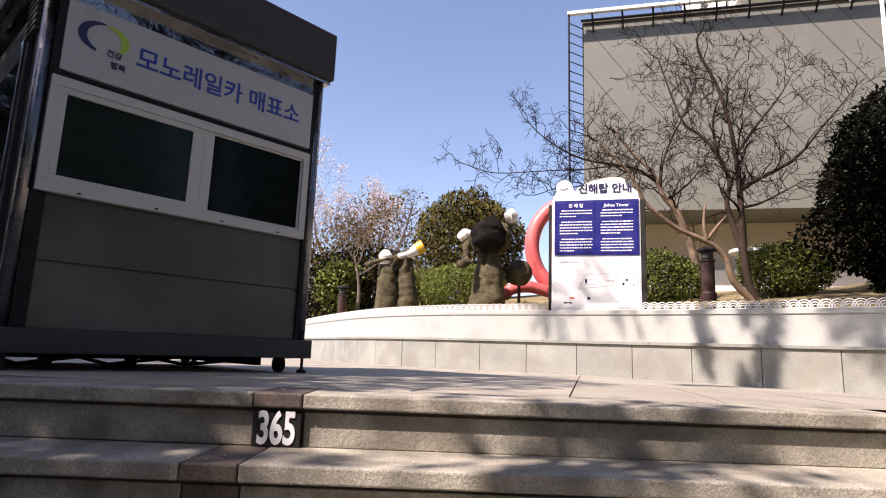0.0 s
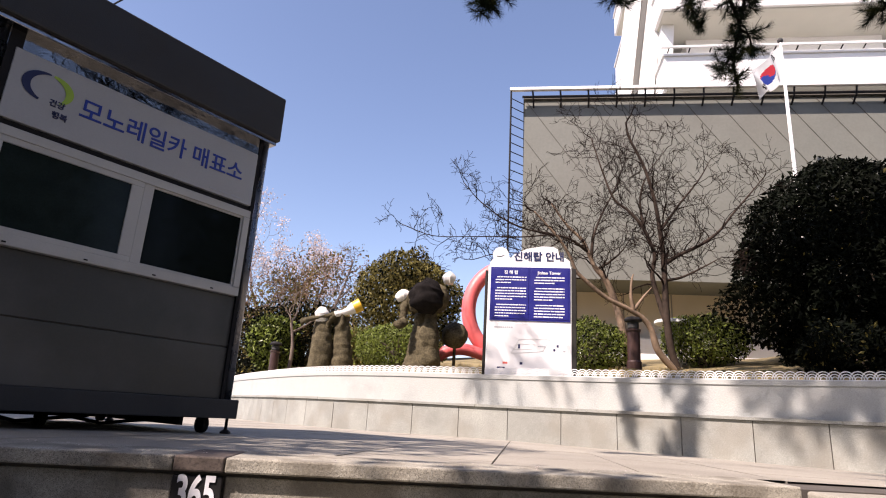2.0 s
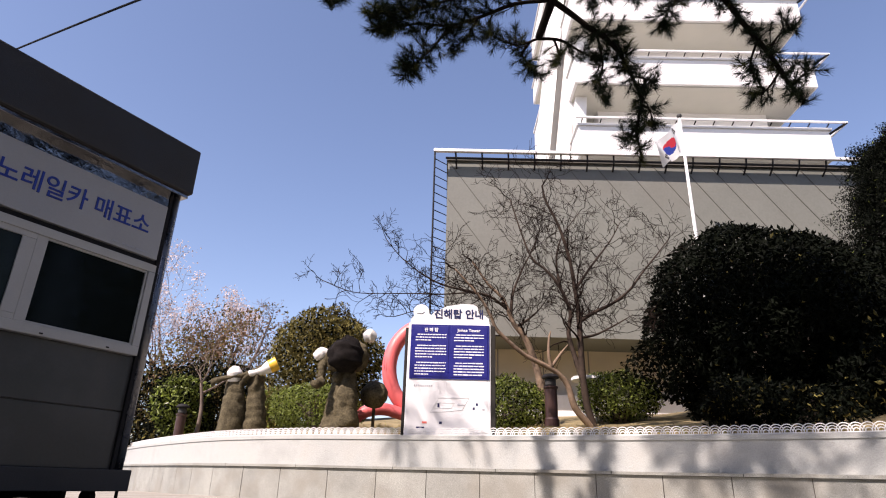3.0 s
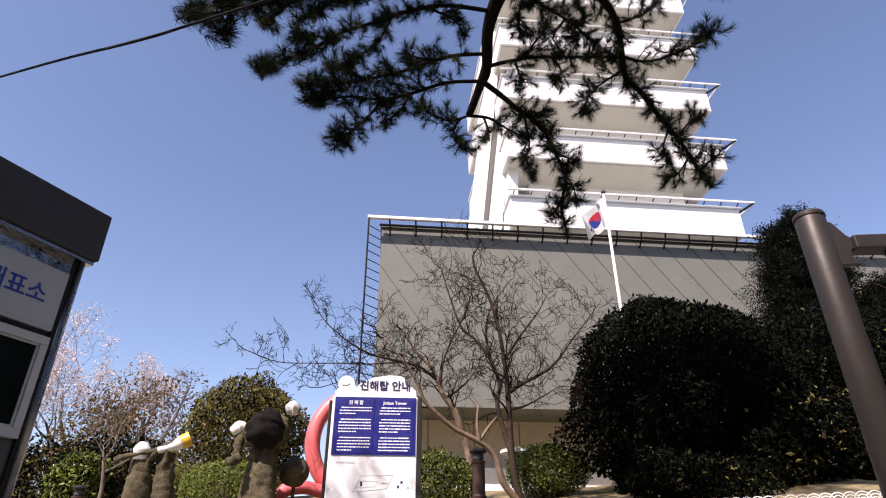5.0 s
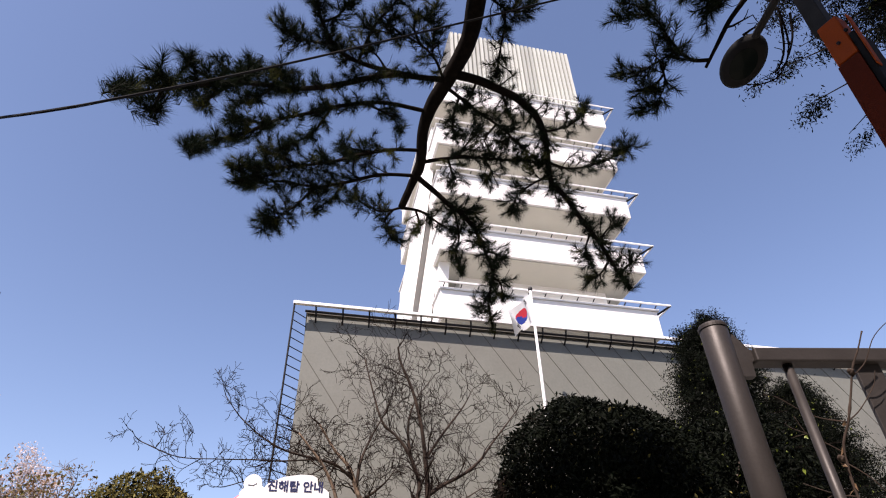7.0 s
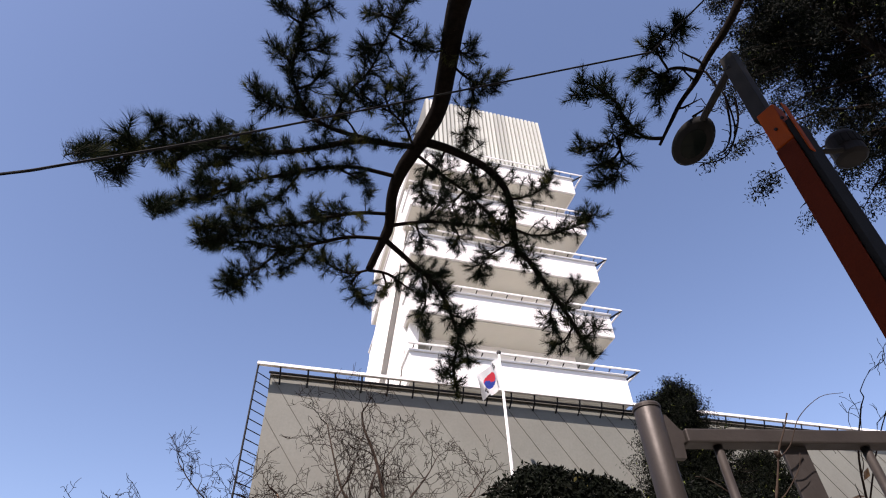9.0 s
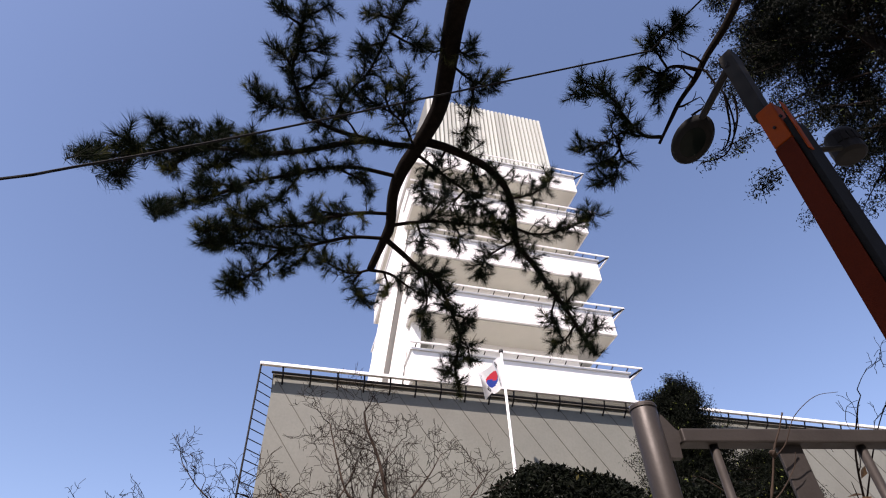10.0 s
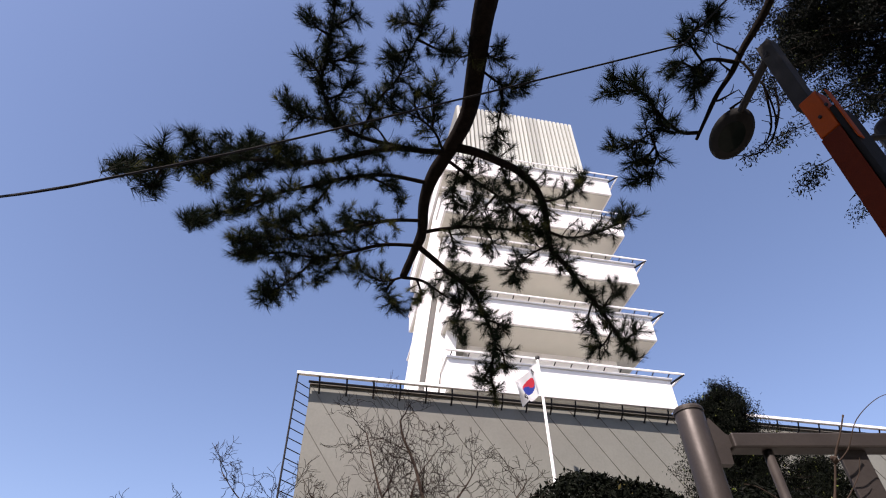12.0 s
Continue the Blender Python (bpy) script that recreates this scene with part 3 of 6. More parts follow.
# the end wall with a louvre and a dark door pane
part("door", boxed(KW - 0.032, KW + 0.0, -1.2, -0.35, 0.25, 2.0, 0.004), "kiosk_roof", kiosk, "dark side door")
part("door_pane", boxed(KW + 0.0, KW + 0.008, -1.1, -0.45, 1.1, 1.75), "glass", kiosk)
part("door_frame", boxed(KW, KW + 0.015, -0.45, -0.4, 0.95, 1.85, 0.003), "chrome", kiosk)
for i in range(7):
    part("louvre_slat", boxed(KW, KW + 0.03, -0.3, -0.08, 1.8 + i * 0.04, 1.82 + i * 0.04, m=None), "grey_plastic", kiosk)
for x, y in ((0.12, -0.1), (KW - 0.25, -0.1), (0.12, -KD + 0.15), (KW - 0.25, -KD + 0.15), (0.9, -0.6)):
    bm = bmesh.new()
    tube(bm, [(x - 0.02, y, GB + 0.055), (x + 0.02, y, GB + 0.055)], 0.055, 16)
    cst = part("caster", bm, "rubber", kiosk, "black caster wheel")
    part("caster_fork", boxed(x - 0.03, x + 0.03, y - 0.025, y + 0.025, GB + 0.06, 0.08), "dark_metal", cst)
for x, y in ((0.0, 0.0), (KW - 0.05, 0.0), (0.0, -KD + 0.05), (KW - 0.05, -KD + 0.05)):
    bm = bmesh.new()
    lathe(bm, [(0.035, GB), (0.035, GB + 0.012), (0.01, GB + 0.03), (0.01, 0.08)], 12, pose(x, y, 0))
    part("levelling_foot", bm, "dark_metal", kiosk)
for i in range(3):
    bm = bmesh.new()
    tube(bm, [(0.3 + 0.5 * i, -0.2, 0.06), (0.5 + 0.5 * i, -0.7, GB + 0.02), (0.75 + 0.45 * i, -1.0, 0.06)], 0.012, 6)
    part("loose_cable", bm, "rubber", kiosk)

# ---- notice board ----
board = thing("notice_board", "white notice board with a blue information panel and arched header", "sign", pose(1.36, 7.36, TOP, 0, 0, -14.8))
BW = 1.075
part("panel_box", boxed(0.0, BW, 0.0, 0.14, -0.02, 1.42, 0.012), "sign_white", board)
part("side_post", boxed(BW + 0.003, BW + 0.06, 0.01, 0.16, -0.02, 1.4, 0.008), "pole_grey", board, "grey side post")
part("side_post", boxed(-0.04, -0.003, 0.01, 0.16, -0.02, 1.36, 0.008), "pole_grey", board)
bm = bmesh.new()
outline = [(0.02, 1.42)]
outline += [(0.02, 1.47), (0.05, 1.51), (0.07, 1.52)]
outline += [(0.155 + 0.105 * math.cos(a), 1.575 + 0.105 * math.sin(a)) for a in (math.pi * (1.15 - 1.2 * i / 12) for i in range(13))]
outline += [(0.29, 1.53), (0.33, 1.58), (0.5, 1.66), (0.7, 1.695), (0.84, 1.69), (0.9, 1.66), (0.915, 1.58), (0.93, 1.555), (1.0, 1.54), (1.05, 1.5), (1.06, 1.42)]
fr = [bm.verts.new((x, 0.015, z)) for x, z in outline]
bk = [bm.verts.new((x, 0.12, z)) for x, z in outline]
bm.faces.new(fr)
bm.faces.new(list(reversed(bk)))
for i in range(len(fr)):
    j = (i + 1) % len(fr)
    bm.faces.new((fr[i], fr[j], bk[j], bk[i]))
head = part("header", bm, "sign_white", board, "white arched header with navy lettering")
bface = Matrix(((1, 0, 0, 0), (0, 0, -1, 0.0), (0, 1, 0, 0), (0, 0, 0, 1)))


def on_board(x, z, y=-0.004):
    return Matrix.Translation((0, y, 0)) @ bface @ Matrix.Translation((x, z, 0))


words("진해탑 안내", 0.135, "letter_navy", head, on_board(0.655, 1.545, 0.011), bold=0.003)
bm = bmesh.new()
tube(bm, [(0.1, 0.012, 1.56), (0.16, 0.012, 1.555), (0.2, 0.012, 1.58)], 0.006, 5)
part("emblem", bm, "letter_grey", head)
blue = part("blue_panel", boxed(0.035, BW - 0.02, -0.012, 0.0, 0.695, 1.4, 0.003), "panel_blue", board, "deep blue panel with white text")
for x0, x1 in ((0.06, 0.53), (0.56, BW - 0.045)):
    part("pane", boxed(x0, x1, -0.017, -0.012, 0.72, 1.375, 0.003), "panel_blue", blue)
words("진 해 탑", 0.055, "letter_white", blue, on_board(0.3, 1.325, -0.019), bold=0.001)
words("Jinhae Tower", 0.055, "letter_white", blue, on_board(0.79, 1.325, -0.019), bold=0.001)
rng = np.random.default_rng(5)
for x0, x1, run in ((0.1, 0.5, 0.03), (0.6, BW - 0.09, 0.06)):
    z = 1.265
    for i in range(13):
        if i in (3, 8):
            z -= 0.035
        stop = x1 - (0.25 * rng.random() if i in (2, 7, 12) else 0.0)
        x, bm = x0 + (0.02 if i in (0, 3, 8) else 0.0), bmesh.new()
        while x < stop - 0.01:
            w = min(run * rng.uniform(0.5, 1.5), stop - x)
            hh = rng.uniform(0.005, 0.0075)
            box(bm, x, x + w, -0.0195, -0.0172, z - hh, z + hh)
            x += w + 0.006
        tagged(part("text_bar", bm, "letter_white", blue), kind="stuff")
        z -= 0.037
# the route map in faint grey
mapp = part("map_panel", boxed(0.06, BW - 0.05, -0.004, 0.0, 0.05, 0.66), "sign_white", board)
loop = [(0.32, 0.28), (0.42, 0.46), (0.8, 0.47), (0.72, 0.32), (0.55, 0.3), (0.32, 0.28)]
bm = bmesh.new()
tube(bm, [(x, -0.006, z) for x, z in loop], 0.0025, 4)
part("route_line", bm, "map_grey", mapp)
bm = bmesh.new()
tube(bm, [(x, -0.006, z) for x, z in ((0.36, 0.33), (0.4, 0.4), (0.62, 0.4), (0.58, 0.34), (0.36, 0.33))], 0.002, 4)
part("route_line", bm, "map_grey", mapp)
for x, z, w, hh, mm in ((0.42, 0.37, 0.025, 0.05, "letter_navy"), (0.9, 0.39, 0.025, 0.03, "letter_navy"), (0.86, 0.34, 0.025, 0.03, "letter_navy"), (0.98, 0.33, 0.03, 0.02, "letter_grey"),
                        (0.25, 0.16, 0.06, 0.025, "red_mark"), (0.45, 0.16, 0.035, 0.03, "letter_navy"), (0.2, 0.1, 0.1, 0.018, "letter_navy"), (0.7, 0.38, 0.09, 0.012, "letter_grey")):
    part("map_mark", boxed(x - w / 2, x + w / 2, -0.007, -0.004, z - hh / 2, z + hh / 2), mm, mapp)
for i in range(9):
    part("map_mark", boxed(0.1 + i * 0.027, 0.118 + i * 0.027, -0.007, -0.004, 0.6, 0.62), "letter_grey", mapp)

# ---- low fan-shaped edging fence on the wall ----
fence = thing("edging_fence", "low white fan-patterned edging fence on the wall", "fence")
bm = bmesh.new()
for r in (0.068, 0.047, 0.026):
    tube(bm, [(r * math.cos(a), 0, 0.012 + 1.15 * r * math.sin(a)) for a in (math.pi * i / 10 for i in range(11))], 0.0055, 4)
tube(bm, [(-0.05, 0, 0.008), (0.05, 0, 0.008)], 0.007, 4)
unit = mesh_of(bm, "fan")
unit.materials.append(M["white_paint"])
line = offset(WALL, -0.05)
pitch, left = 0.092, 0.0
for a, b in zip(line, line[1:]):
    seg = (b - a).length
    s = left
    while s < seg:
        p = a.lerp(b, s / seg)
        ob = new("fan", unit)
        ob.parent = fence
        ob.matrix_basis = pose(p.x, p.y, TOP, 0, 0, math.degrees(math.atan2(b.y - a.y, b.x - a.x)))
        s += pitch
    left = s - seg


# ---- statues in the bed ----
def statue(name, label, shapes, mats):
    """One plain mesh out of tubes: (points, radii, material index)."""
    bm = bmesh.new()
    for pts, radii, mi in shapes:
        before = len(bm.faces)
        path = smooth_path(pts, 12)
        rr = [float(np.interp(i / (len(path) - 1), [k / (len(radii) - 1) for k in range(len(radii))], radii)) for i in range(len(path))]
        if mi == 0:
            rr = [q * (1 + 0.06 * noise.noise(Vector((i * 0.9, pts[0][0] * 7, 0))) + 0.035 * (i % 3 - 1)) for i, q in enumerate(rr)]
        was = len(bm.verts)
        tube(bm, path, rr, 18)
        bm.verts.ensure_lookup_table()
        for v in bm.verts[was:] if mi < 2 else ():
            v.co += Vector((noise.noise(v.co * 8), noise.noise(v.co * 8 + Vector((9, 0, 0))), noise.noise(v.co * 8 + Vector((0, 9, 0))))) * (0.05 if mi else 0.03)
        bm.faces.ensure_lookup_table()
        for f in bm.faces[before:]:
            f.material_index = mi
    ob = part(name, bm, mats, None, smooth=True)
    return tagged(ob, label, "statue")


SM = ["statue", "statue_dark", "statue_white", "statue_yellow"]
statue("musician_statue", "brown bark-textured musician statue with a white face", [
    ([(-0.98, 10.5, 0.6), (-1.0, 10.5, 1.2), (-1.03, 10.5, 1.68)], [0.25, 0.2, 0.13], 0),
    ([(-1.04, 10.45, 1.66), (-1.05, 10.42, 1.8), (-1.05, 10.42, 1.9)], [0.1, 0.13, 0.06], 2),
    ([(-1.4, 10.4, 1.6), (-1.15, 10.35, 1.7), (-0.85, 10.35, 1.78), (-0.6, 10.35, 1.9)], [0.05, 0.035, 0.03, 0.05], 0)], SM)
statue("trumpeter_statue", "brown bark-textured statue holding a yellow and white horn", [
    ([(-0.62, 10.5, 0.6), (-0.64, 10.5, 1.2), (-0.7, 10.5, 1.75)], [0.24, 0.17, 0.13], 0),
    ([(-0.95, 10.42, 1.55), (-0.85, 10.38, 1.75), (-0.7, 10.38, 1.76), (-0.66, 10.4, 1.4)], [0.05, 0.06, 0.06, 0.05], 0),
    ([(-0.82, 10.36, 1.78), (-0.62, 10.36, 1.85), (-0.5, 10.36, 1.92)], [0.05, 0.07, 0.11], 2),
    ([(-0.5, 10.36, 1.92), (-0.38, 10.36, 1.99)], [0.11, 0.12], 3)], SM)
statue("tuba_player_statue", "tall brown bark-textured statue with a black round horn", [
    ([(0.68, 9.3, 0.6), (0.69, 9.3, 0.95), (0.68, 9.3, 1.35), (0.69, 9.3, 1.72)], [0.36, 0.27, 0.2, 0.15], 0),
    ([(0.8, 9.12, 0.9), (0.76, 9.1, 1.4), (0.79, 9.1, 1.78)], [0.18, 0.15, 0.06], 0),
    ([(0.55, 9.1, 1.72), (0.55, 9.05, 1.9), (0.6, 9.1, 2.08)], [0.1, 0.17, 0.08], 0),
    ([(0.68, 9.02, 1.7), (0.68, 9.0, 1.84), (0.7, 9.02, 2.04), (0.74, 9.05, 2.22)], [0.12, 0.27, 0.27, 0.1], 1),
    ([(0.86, 9.1, 1.75), (0.9, 9.1, 1.98), (0.86, 9.15, 2.18)], [0.1, 0.16, 0.07], 0),
    ([(0.46, 9.1, 1.98), (0.36, 9.1, 1.8), (0.33, 9.1, 1.6)], [0.07, 0.075, 0.06], 0),
    ([(0.38, 9.05, 1.56), (0.28, 9.0, 1.5), (0.2, 9.0, 1.52)], [0.07, 0.09, 0.04], 0),
    ([(0.22, 9.1, 1.9), (0.32, 9.1, 1.97), (0.44, 9.1, 1.96)], [0.06, 0.1, 0.06], 2),
    ([(0.95, 9.15, 2.28), (1.04, 9.15, 2.31), (1.13, 9.15, 2.28)], [0.07, 0.12, 0.07], 2)], SM)
bm = bmesh.new()
bmesh.ops.create_icosphere(bm, subdivisions=4, radius=0.21)
for v in bm.verts:
    v.co *= 1 + 0.08 * noise.noise(v.co * 9)
bmesh.ops.translate(bm, verts=bm.verts, vec=(1.2, 9.3, 1.42))
tube(bm, [(1.2, 9.3, 0.7), (1.2, 9.3, 1.3)], 0.025, 8)
tagged(part("ball_statue", bm, "statue", smooth=True), "rough brown stone ball statue on a thin stem", "statue")
bm = bmesh.new()
ringp = [(2.28 + 0.78 * math.cos(a), 10.0, 2.0 + 0.82 * math.sin(a)) for a in (math.pi * (0.35 + 1.3 * i / 30) for i in range(31))]
tube(bm, ringp, 0.125, 16)
tube(bm, smooth_path([(0.95, 9.8, 1.08), (1.15, 9.8, 1.22), (1.45, 9.85, 1.27), (1.8, 9.9, 1.2), (2.2, 10, 1.15)], 5), [0.06] + [0.1] * 20, 14)
tube(bm, [(2.0, 9.95, 0.9), (2.0, 9.95, 1.2)], 0.12, 12)
tagged(part("ring_sculpture", bm, "coral", smooth=True), "coral red curved ring sculpture on the bed", "sculpture")


# ---- garden lamps ----
def garden_lamp(x, y, z, label):
    g = thing("garden_lamp", label, "lamp", pose(x, y, z), group="garden lamps")
    bm = bmesh.new()
    lathe(bm, [(0.1, -0.05), (0.1, 0.04), (0.085, 0.06), (0.085, 0.44), (0.1, 0.46), (0.1, 0.48)], 20)
    part("post", bm, "lamp_brown", g, smooth=False)
    bm = bmesh.new()
    lathe(bm, [(0.06, 0.48), (0.075, 0.5), (0.075, 0.57), (0.06, 0.59)], 16)
    part("lantern", bm, "grey_plastic", g)
    bm = bmesh.new()
    lathe(bm, [(0.115, 0.59), (0.12, 0.61), (0.09, 0.645), (0.03, 0.66)], 20)
    part("cap", bm, "dark_metal", g)
    return g


garden_lamp(3.43, 7.6, 0.97, "brown cylindrical garden lamp beside the bare tree")
garden_lamp(-2.0, 11.75, 0.72, "brown cylindrical garden lamp under the blossom tree")

# ---- white stone table by the hall ----
tb = thing("stone_table", "white stone table beside the hall", "table", pose(4.73, 9.05, 1.22))
bm = bmesh.new()
lathe(bm, [(0.26, 0.6), (0.275, 0.61), (0.275, 0.65), (0.26, 0.66)], 28)
part("tabletop", bm, "white_paint", tb)
bm = bmesh.new()
lathe(bm, [(0.13, -0.15), (0.08, 0.2), (0.11, 0.6)], 20)
part("pedestal", bm, "white_paint", tb)

# ---- flag ----
flag = thing("flagpole", "white flagpole flying a white flag with a red and blue disc", "flagpole", pose(8.02, 10.08, 0))
bm = bmesh.new()
tube(bm, [(0, 0, 1.2), (0, 0, 5.0), (0, 0, 8.3)], [0.045, 0.038, 0.028], 12)
part("pole", bm, "rail_white", flag, smooth=True)
bm = bmesh.new()
bmesh.ops.create_uvsphere(bm, u_segments=12, v_segments=8, radius=0.06)
bmesh.ops.translate(bm, verts=bm.verts, vec=(0, 0, 8.36))
part("finial", bm, "grey_plastic", flag)
nu, nv, FW, FH = 48, 32, 1.35, 0.84
bm = bmesh.new()
gv = []
for j in range(nv + 1):
    row = []
    for i in range(nu + 1):
        s, t = i / nu, j / nv
        wave = 0.13 * math.sin(s * 11 + t * 2.5) * s ** 0.6
        x = -0.03 - FW * s * (0.64 - 0.2 * t) - 0.04 * math.sin(s * 9 + t)
        z = 8.2 - FH * t * (1 - 0.25 * s) - FW * s * (0.62 - 0.1 * t)
        row.append(bm.verts.new((x, wave - 0.1 * s, z)))
    gv.append(row)
for j in range(nv):
    for i in range(nu):
        f = bm.faces.new((gv[j][i], gv[j][i + 1], gv[j + 1][i + 1], gv[j + 1][i]))
        px, py = (i + 0.5) / nu * 3 - 1.5, 1 - (j + 0.5) / nv * 2
        mi = 0
        if px * px + py * py < 0.25:
            mi = 1 if py > 0.18 * math.sin(px * 6) else 2
        for sx, sy in ((-1, 1), (1, 1), (-1, -1), (1, -1)):
            qx, qy = px * sx - 0.95, py * sy - 0.6
            c, d = (qx * 0.83 + qy * 0.55), (-qx * 0.55 + qy * 0.83)
            if abs(d) < 0.25 and abs(c) < 0.2 and (c + 0.2) % 0.14 < 0.09:
                mi = 3
        f.material_index = mi
part("flag_cloth", bm, ["cloth_white", "cloth_red", "cloth_blue", "cloth_black"], flag, "white flag cloth with red and blue disc and black bars", smooth=True)

# ---- handrail beside the stairs ----
RA = math.degrees(math.atan2(-0.40, 0.91))
rail = thing("handrail", "brown grey metal handrail with a round post", "railing", pose(1.725, 0.912, 0, 0, 0, RA))
bm = bmesh.new()
lathe(bm, [(0.041, -0.02), (0.041, 1.16), (0.037, 1.167), (0.018, 1.169)], 28)
for p in bm.faces:
    p.smooth = True
part("post", bm, "rail_metal", rail, "round metal end post")
bm = bmesh.new()
lathe(bm, [(0.0435, 1.155), (0.0435, 1.163), (0.04, 1.17)], 28)
part("post_cap", bm, "rail_metal", rail)
bm = bmesh.new()
pl = [(0.034, 1.14), (0.05, 1.135), (0.08, 1.09), (0.094, 1.08), (0.094, 1.055), (0.08, 1.045), (0.076, 1.0), (0.034, 1.0)]
a = [bm.verts.new((x, -0.012, z)) for x, z in pl]
b = [bm.verts.new((x, 0.012, z)) for x, z in pl]
bm.faces.new(a)
bm.faces.new(list(reversed(b)))
for i in range(len(pl)):
    j = (i + 1) % len(pl)
    bm.faces.new((a[i], a[j], b[j], b[i]))
part("bracket", bm, "rail_metal", rail)
part("top_beam", boxed(0.088, 3.4, -0.028, 0.028, 1.042, 1.086, 0.005), "rail_metal", rail, "flat rectangular top rail")
for i in range(14):
    x = 0.19 + i * 0.24
    if i % 2 == 0:
        bm = bmesh.new()
        tube(bm, [(x, 0, -0.02), (x, 0, 1.042)], 0.014, 12)
        part("baluster", bm, "rail_metal", rail, smooth=True)
    else:
        part("flat_baluster", boxed(x - 0.04, x + 0.04, -0.006, 0.006, -0.02, 1.042, 0.002), "rail_metal", rail)

# ---- orange lamp post ----
post = thing("street_lamp", "weathered orange steel lamp post with a dark round lamp", "street lamp", pose(3.573, 0.867, -0.02, 1.86, 0.72, 0))
# one post in two colours: shaded body below, sunlit top above
part("lower_post", boxed(-0.03, 0.085, -0.11, 0.02, 0, 3.42, 0.01), "rust_red", post, "orange box-section post darkened for the shade on it")
part("post_head", boxed(-0.032, 0.087, -0.112, 0.022, 3.421, 3.8, 0.01), "orange", post, "weathered orange post top, brighter for the sun on it")
part("post_flange", boxed(-0.038, -0.03, -0.115, 0.024, 0.2, 3.4, 0.003), "rust_red", post)
# black strip added: deep shade on the right face, painted as a solid
part("cable_channel", boxed(-0.02, 0.19, -0.15, -0.113, 0.1, 3.6, 0.006), "rubber", post, "black strip standing for the shaded side of the post")
part("clamp_plate", boxed(-0.036, 0.02, -0.165, -0.156, 3.25, 3.74, 0.003), "orange", post)
part("upper_post", boxed(0.0, 0.11, -0.05, 0.06, 3.8, 4.62, 0.006), "pole_grey", post, "weathered grey upper post")
for i in range(2):
    bm = bmesh.new()
    tube(bm, [(-0.03, -0.12 + 0.07 * i, 3.62 - 0.05 * i), (-0.045, -0.12 + 0.07 * i, 3.62 - 0.05 * i)], 0.011, 8)
    part("bolt", bm, "dark_metal", post)
inv = post.matrix_world.inverted()
tipw, lampw = inv @ Vector((3.64, 0.72, 4.45)), inv @ Vector((3.93, 1.4, 4.44))
bm = bmesh.new()
tube(bm, [tipw, tipw.lerp(lampw, 0.9) + Vector((0, 0, 0.03))], 0.03, 10)
part("lamp_arm", bm, "dark_metal", post)
bm = bmesh.new()
lathe(bm, [(0.02, -0.06), (0.17, -0.05), (0.205, 0.0), (0.19, 0.03), (0.08, 0.075), (0.02, 0.085)], 28, Matrix.Translation(lampw) @ pose(0, 0, 0, -10, 20, -22) @ Matrix.Diagonal((0.8, 1.2, 1, 1)))
head = part("lamp_head", bm, "rubber", post, "dark oval lamp head", smooth=True)
bm = bmesh.new()
lathe(bm, [(0.01, -0.066), (0.12, -0.058), (0.12, -0.05), (0.01, -0.05)], 24, Matrix.Translation(lampw) @ pose(0, 0, 0, -10, 20, -22) @ Matrix.Diagonal((0.8, 1.2, 1, 1)))
part("lens", bm, "glass", head)
spw = inv @ Vector((4.2, 0.58, 3.57))
bm = bmesh.new()
lathe(bm, [(0.08, -0.12), (0.105, -0.1), (0.105, 0.08), (0.095, 0.11), (0.02, 0.12)], 24, Matrix.Translation(spw))
spk = part("loudspeaker", bm, "dark_metal", post, "dark grey cylindrical loudspeaker")
for i in range(6):
    aa = math.radians(190 + i * 22)
    bm = boxed(-0.006, 0.006, -0.016, 0.016, -0.03, 0.06, m=Matrix.Translation(spw + Vector((0.105 * math.cos(aa), 0.105 * math.sin(aa), 0))) @ pose(0, 0, 0, 0, 0, math.degrees(aa)))
    part("speaker_slot", bm, "rubber", spk)
bm = bmesh.new()
tube(bm, [spw + Vector((-0.1, 0, -0.08)), inv @ Vector((3.72, 0.78, 3.45))], 0.02, 8)
part("speaker_bracket", bm, "pole_grey", post)

# ---- overhead cable ----
cab = thing("overhead_cable", "thin black overhead cable", "cable")
bm = bmesh.new()
tube(bm, smooth_path([(-5.7, 8.01, 4.69), (-1.75, 3.86, 3.31), (-0.61, 2.46, 2.63), (-0.37, 2.47, 2.86), (0.38, 2.49, 3.61), (1.65, 2.07, 4.41), (3.32, 1.09, 4.97)], 5), 0.008, 6)
part("span", bm, "rubber", cab)
bm = bmesh.new()
tube(bm, [(3.32, 1.09, 4.97), (3.63, 0.62, 5.36), (4.03, 0.03, 6.01)], 0.008, 6)
part("span", bm, "rubber", cab)


# ---- trees and shrubs ----
PINE = {}
PINE["main"] = [(2.34, 1.94, 8.16), (2.47, 2.62, 8.01), (2.58, 3.01, 7.87), (2.73, 3.47, 7.66), (2.84, 3.92, 7.43), (2.79, 4.41, 7.19), (2.71, 4.81, 6.99), (2.72, 5.14, 6.78), (2.84, 5.49, 6.49), (2.83, 5.74, 6.32), (2.79, 6.07, 6.05)]
PINE["left"] = [(2.79, 4.41, 7.09), (2.4, 4.4, 6.92), (1.98, 4.38, 6.73), (1.61, 4.41, 6.48), (1.27, 4.44, 6.2), (0.82, 4.31, 5.72), (0.56, 4.04, 5.31), (0.24, 3.78, 4.88), (-0.08, 3.54, 4.4), (-0.35, 3.43, 4.05), (-0.49, 3.26, 3.76), (-0.52, 3.04, 3.54)]
PINE["left_up"] = [(-0.01, 3.65, 4.57), (-0.15, 3.5, 4.5), (-0.26, 3.34, 4.43)]
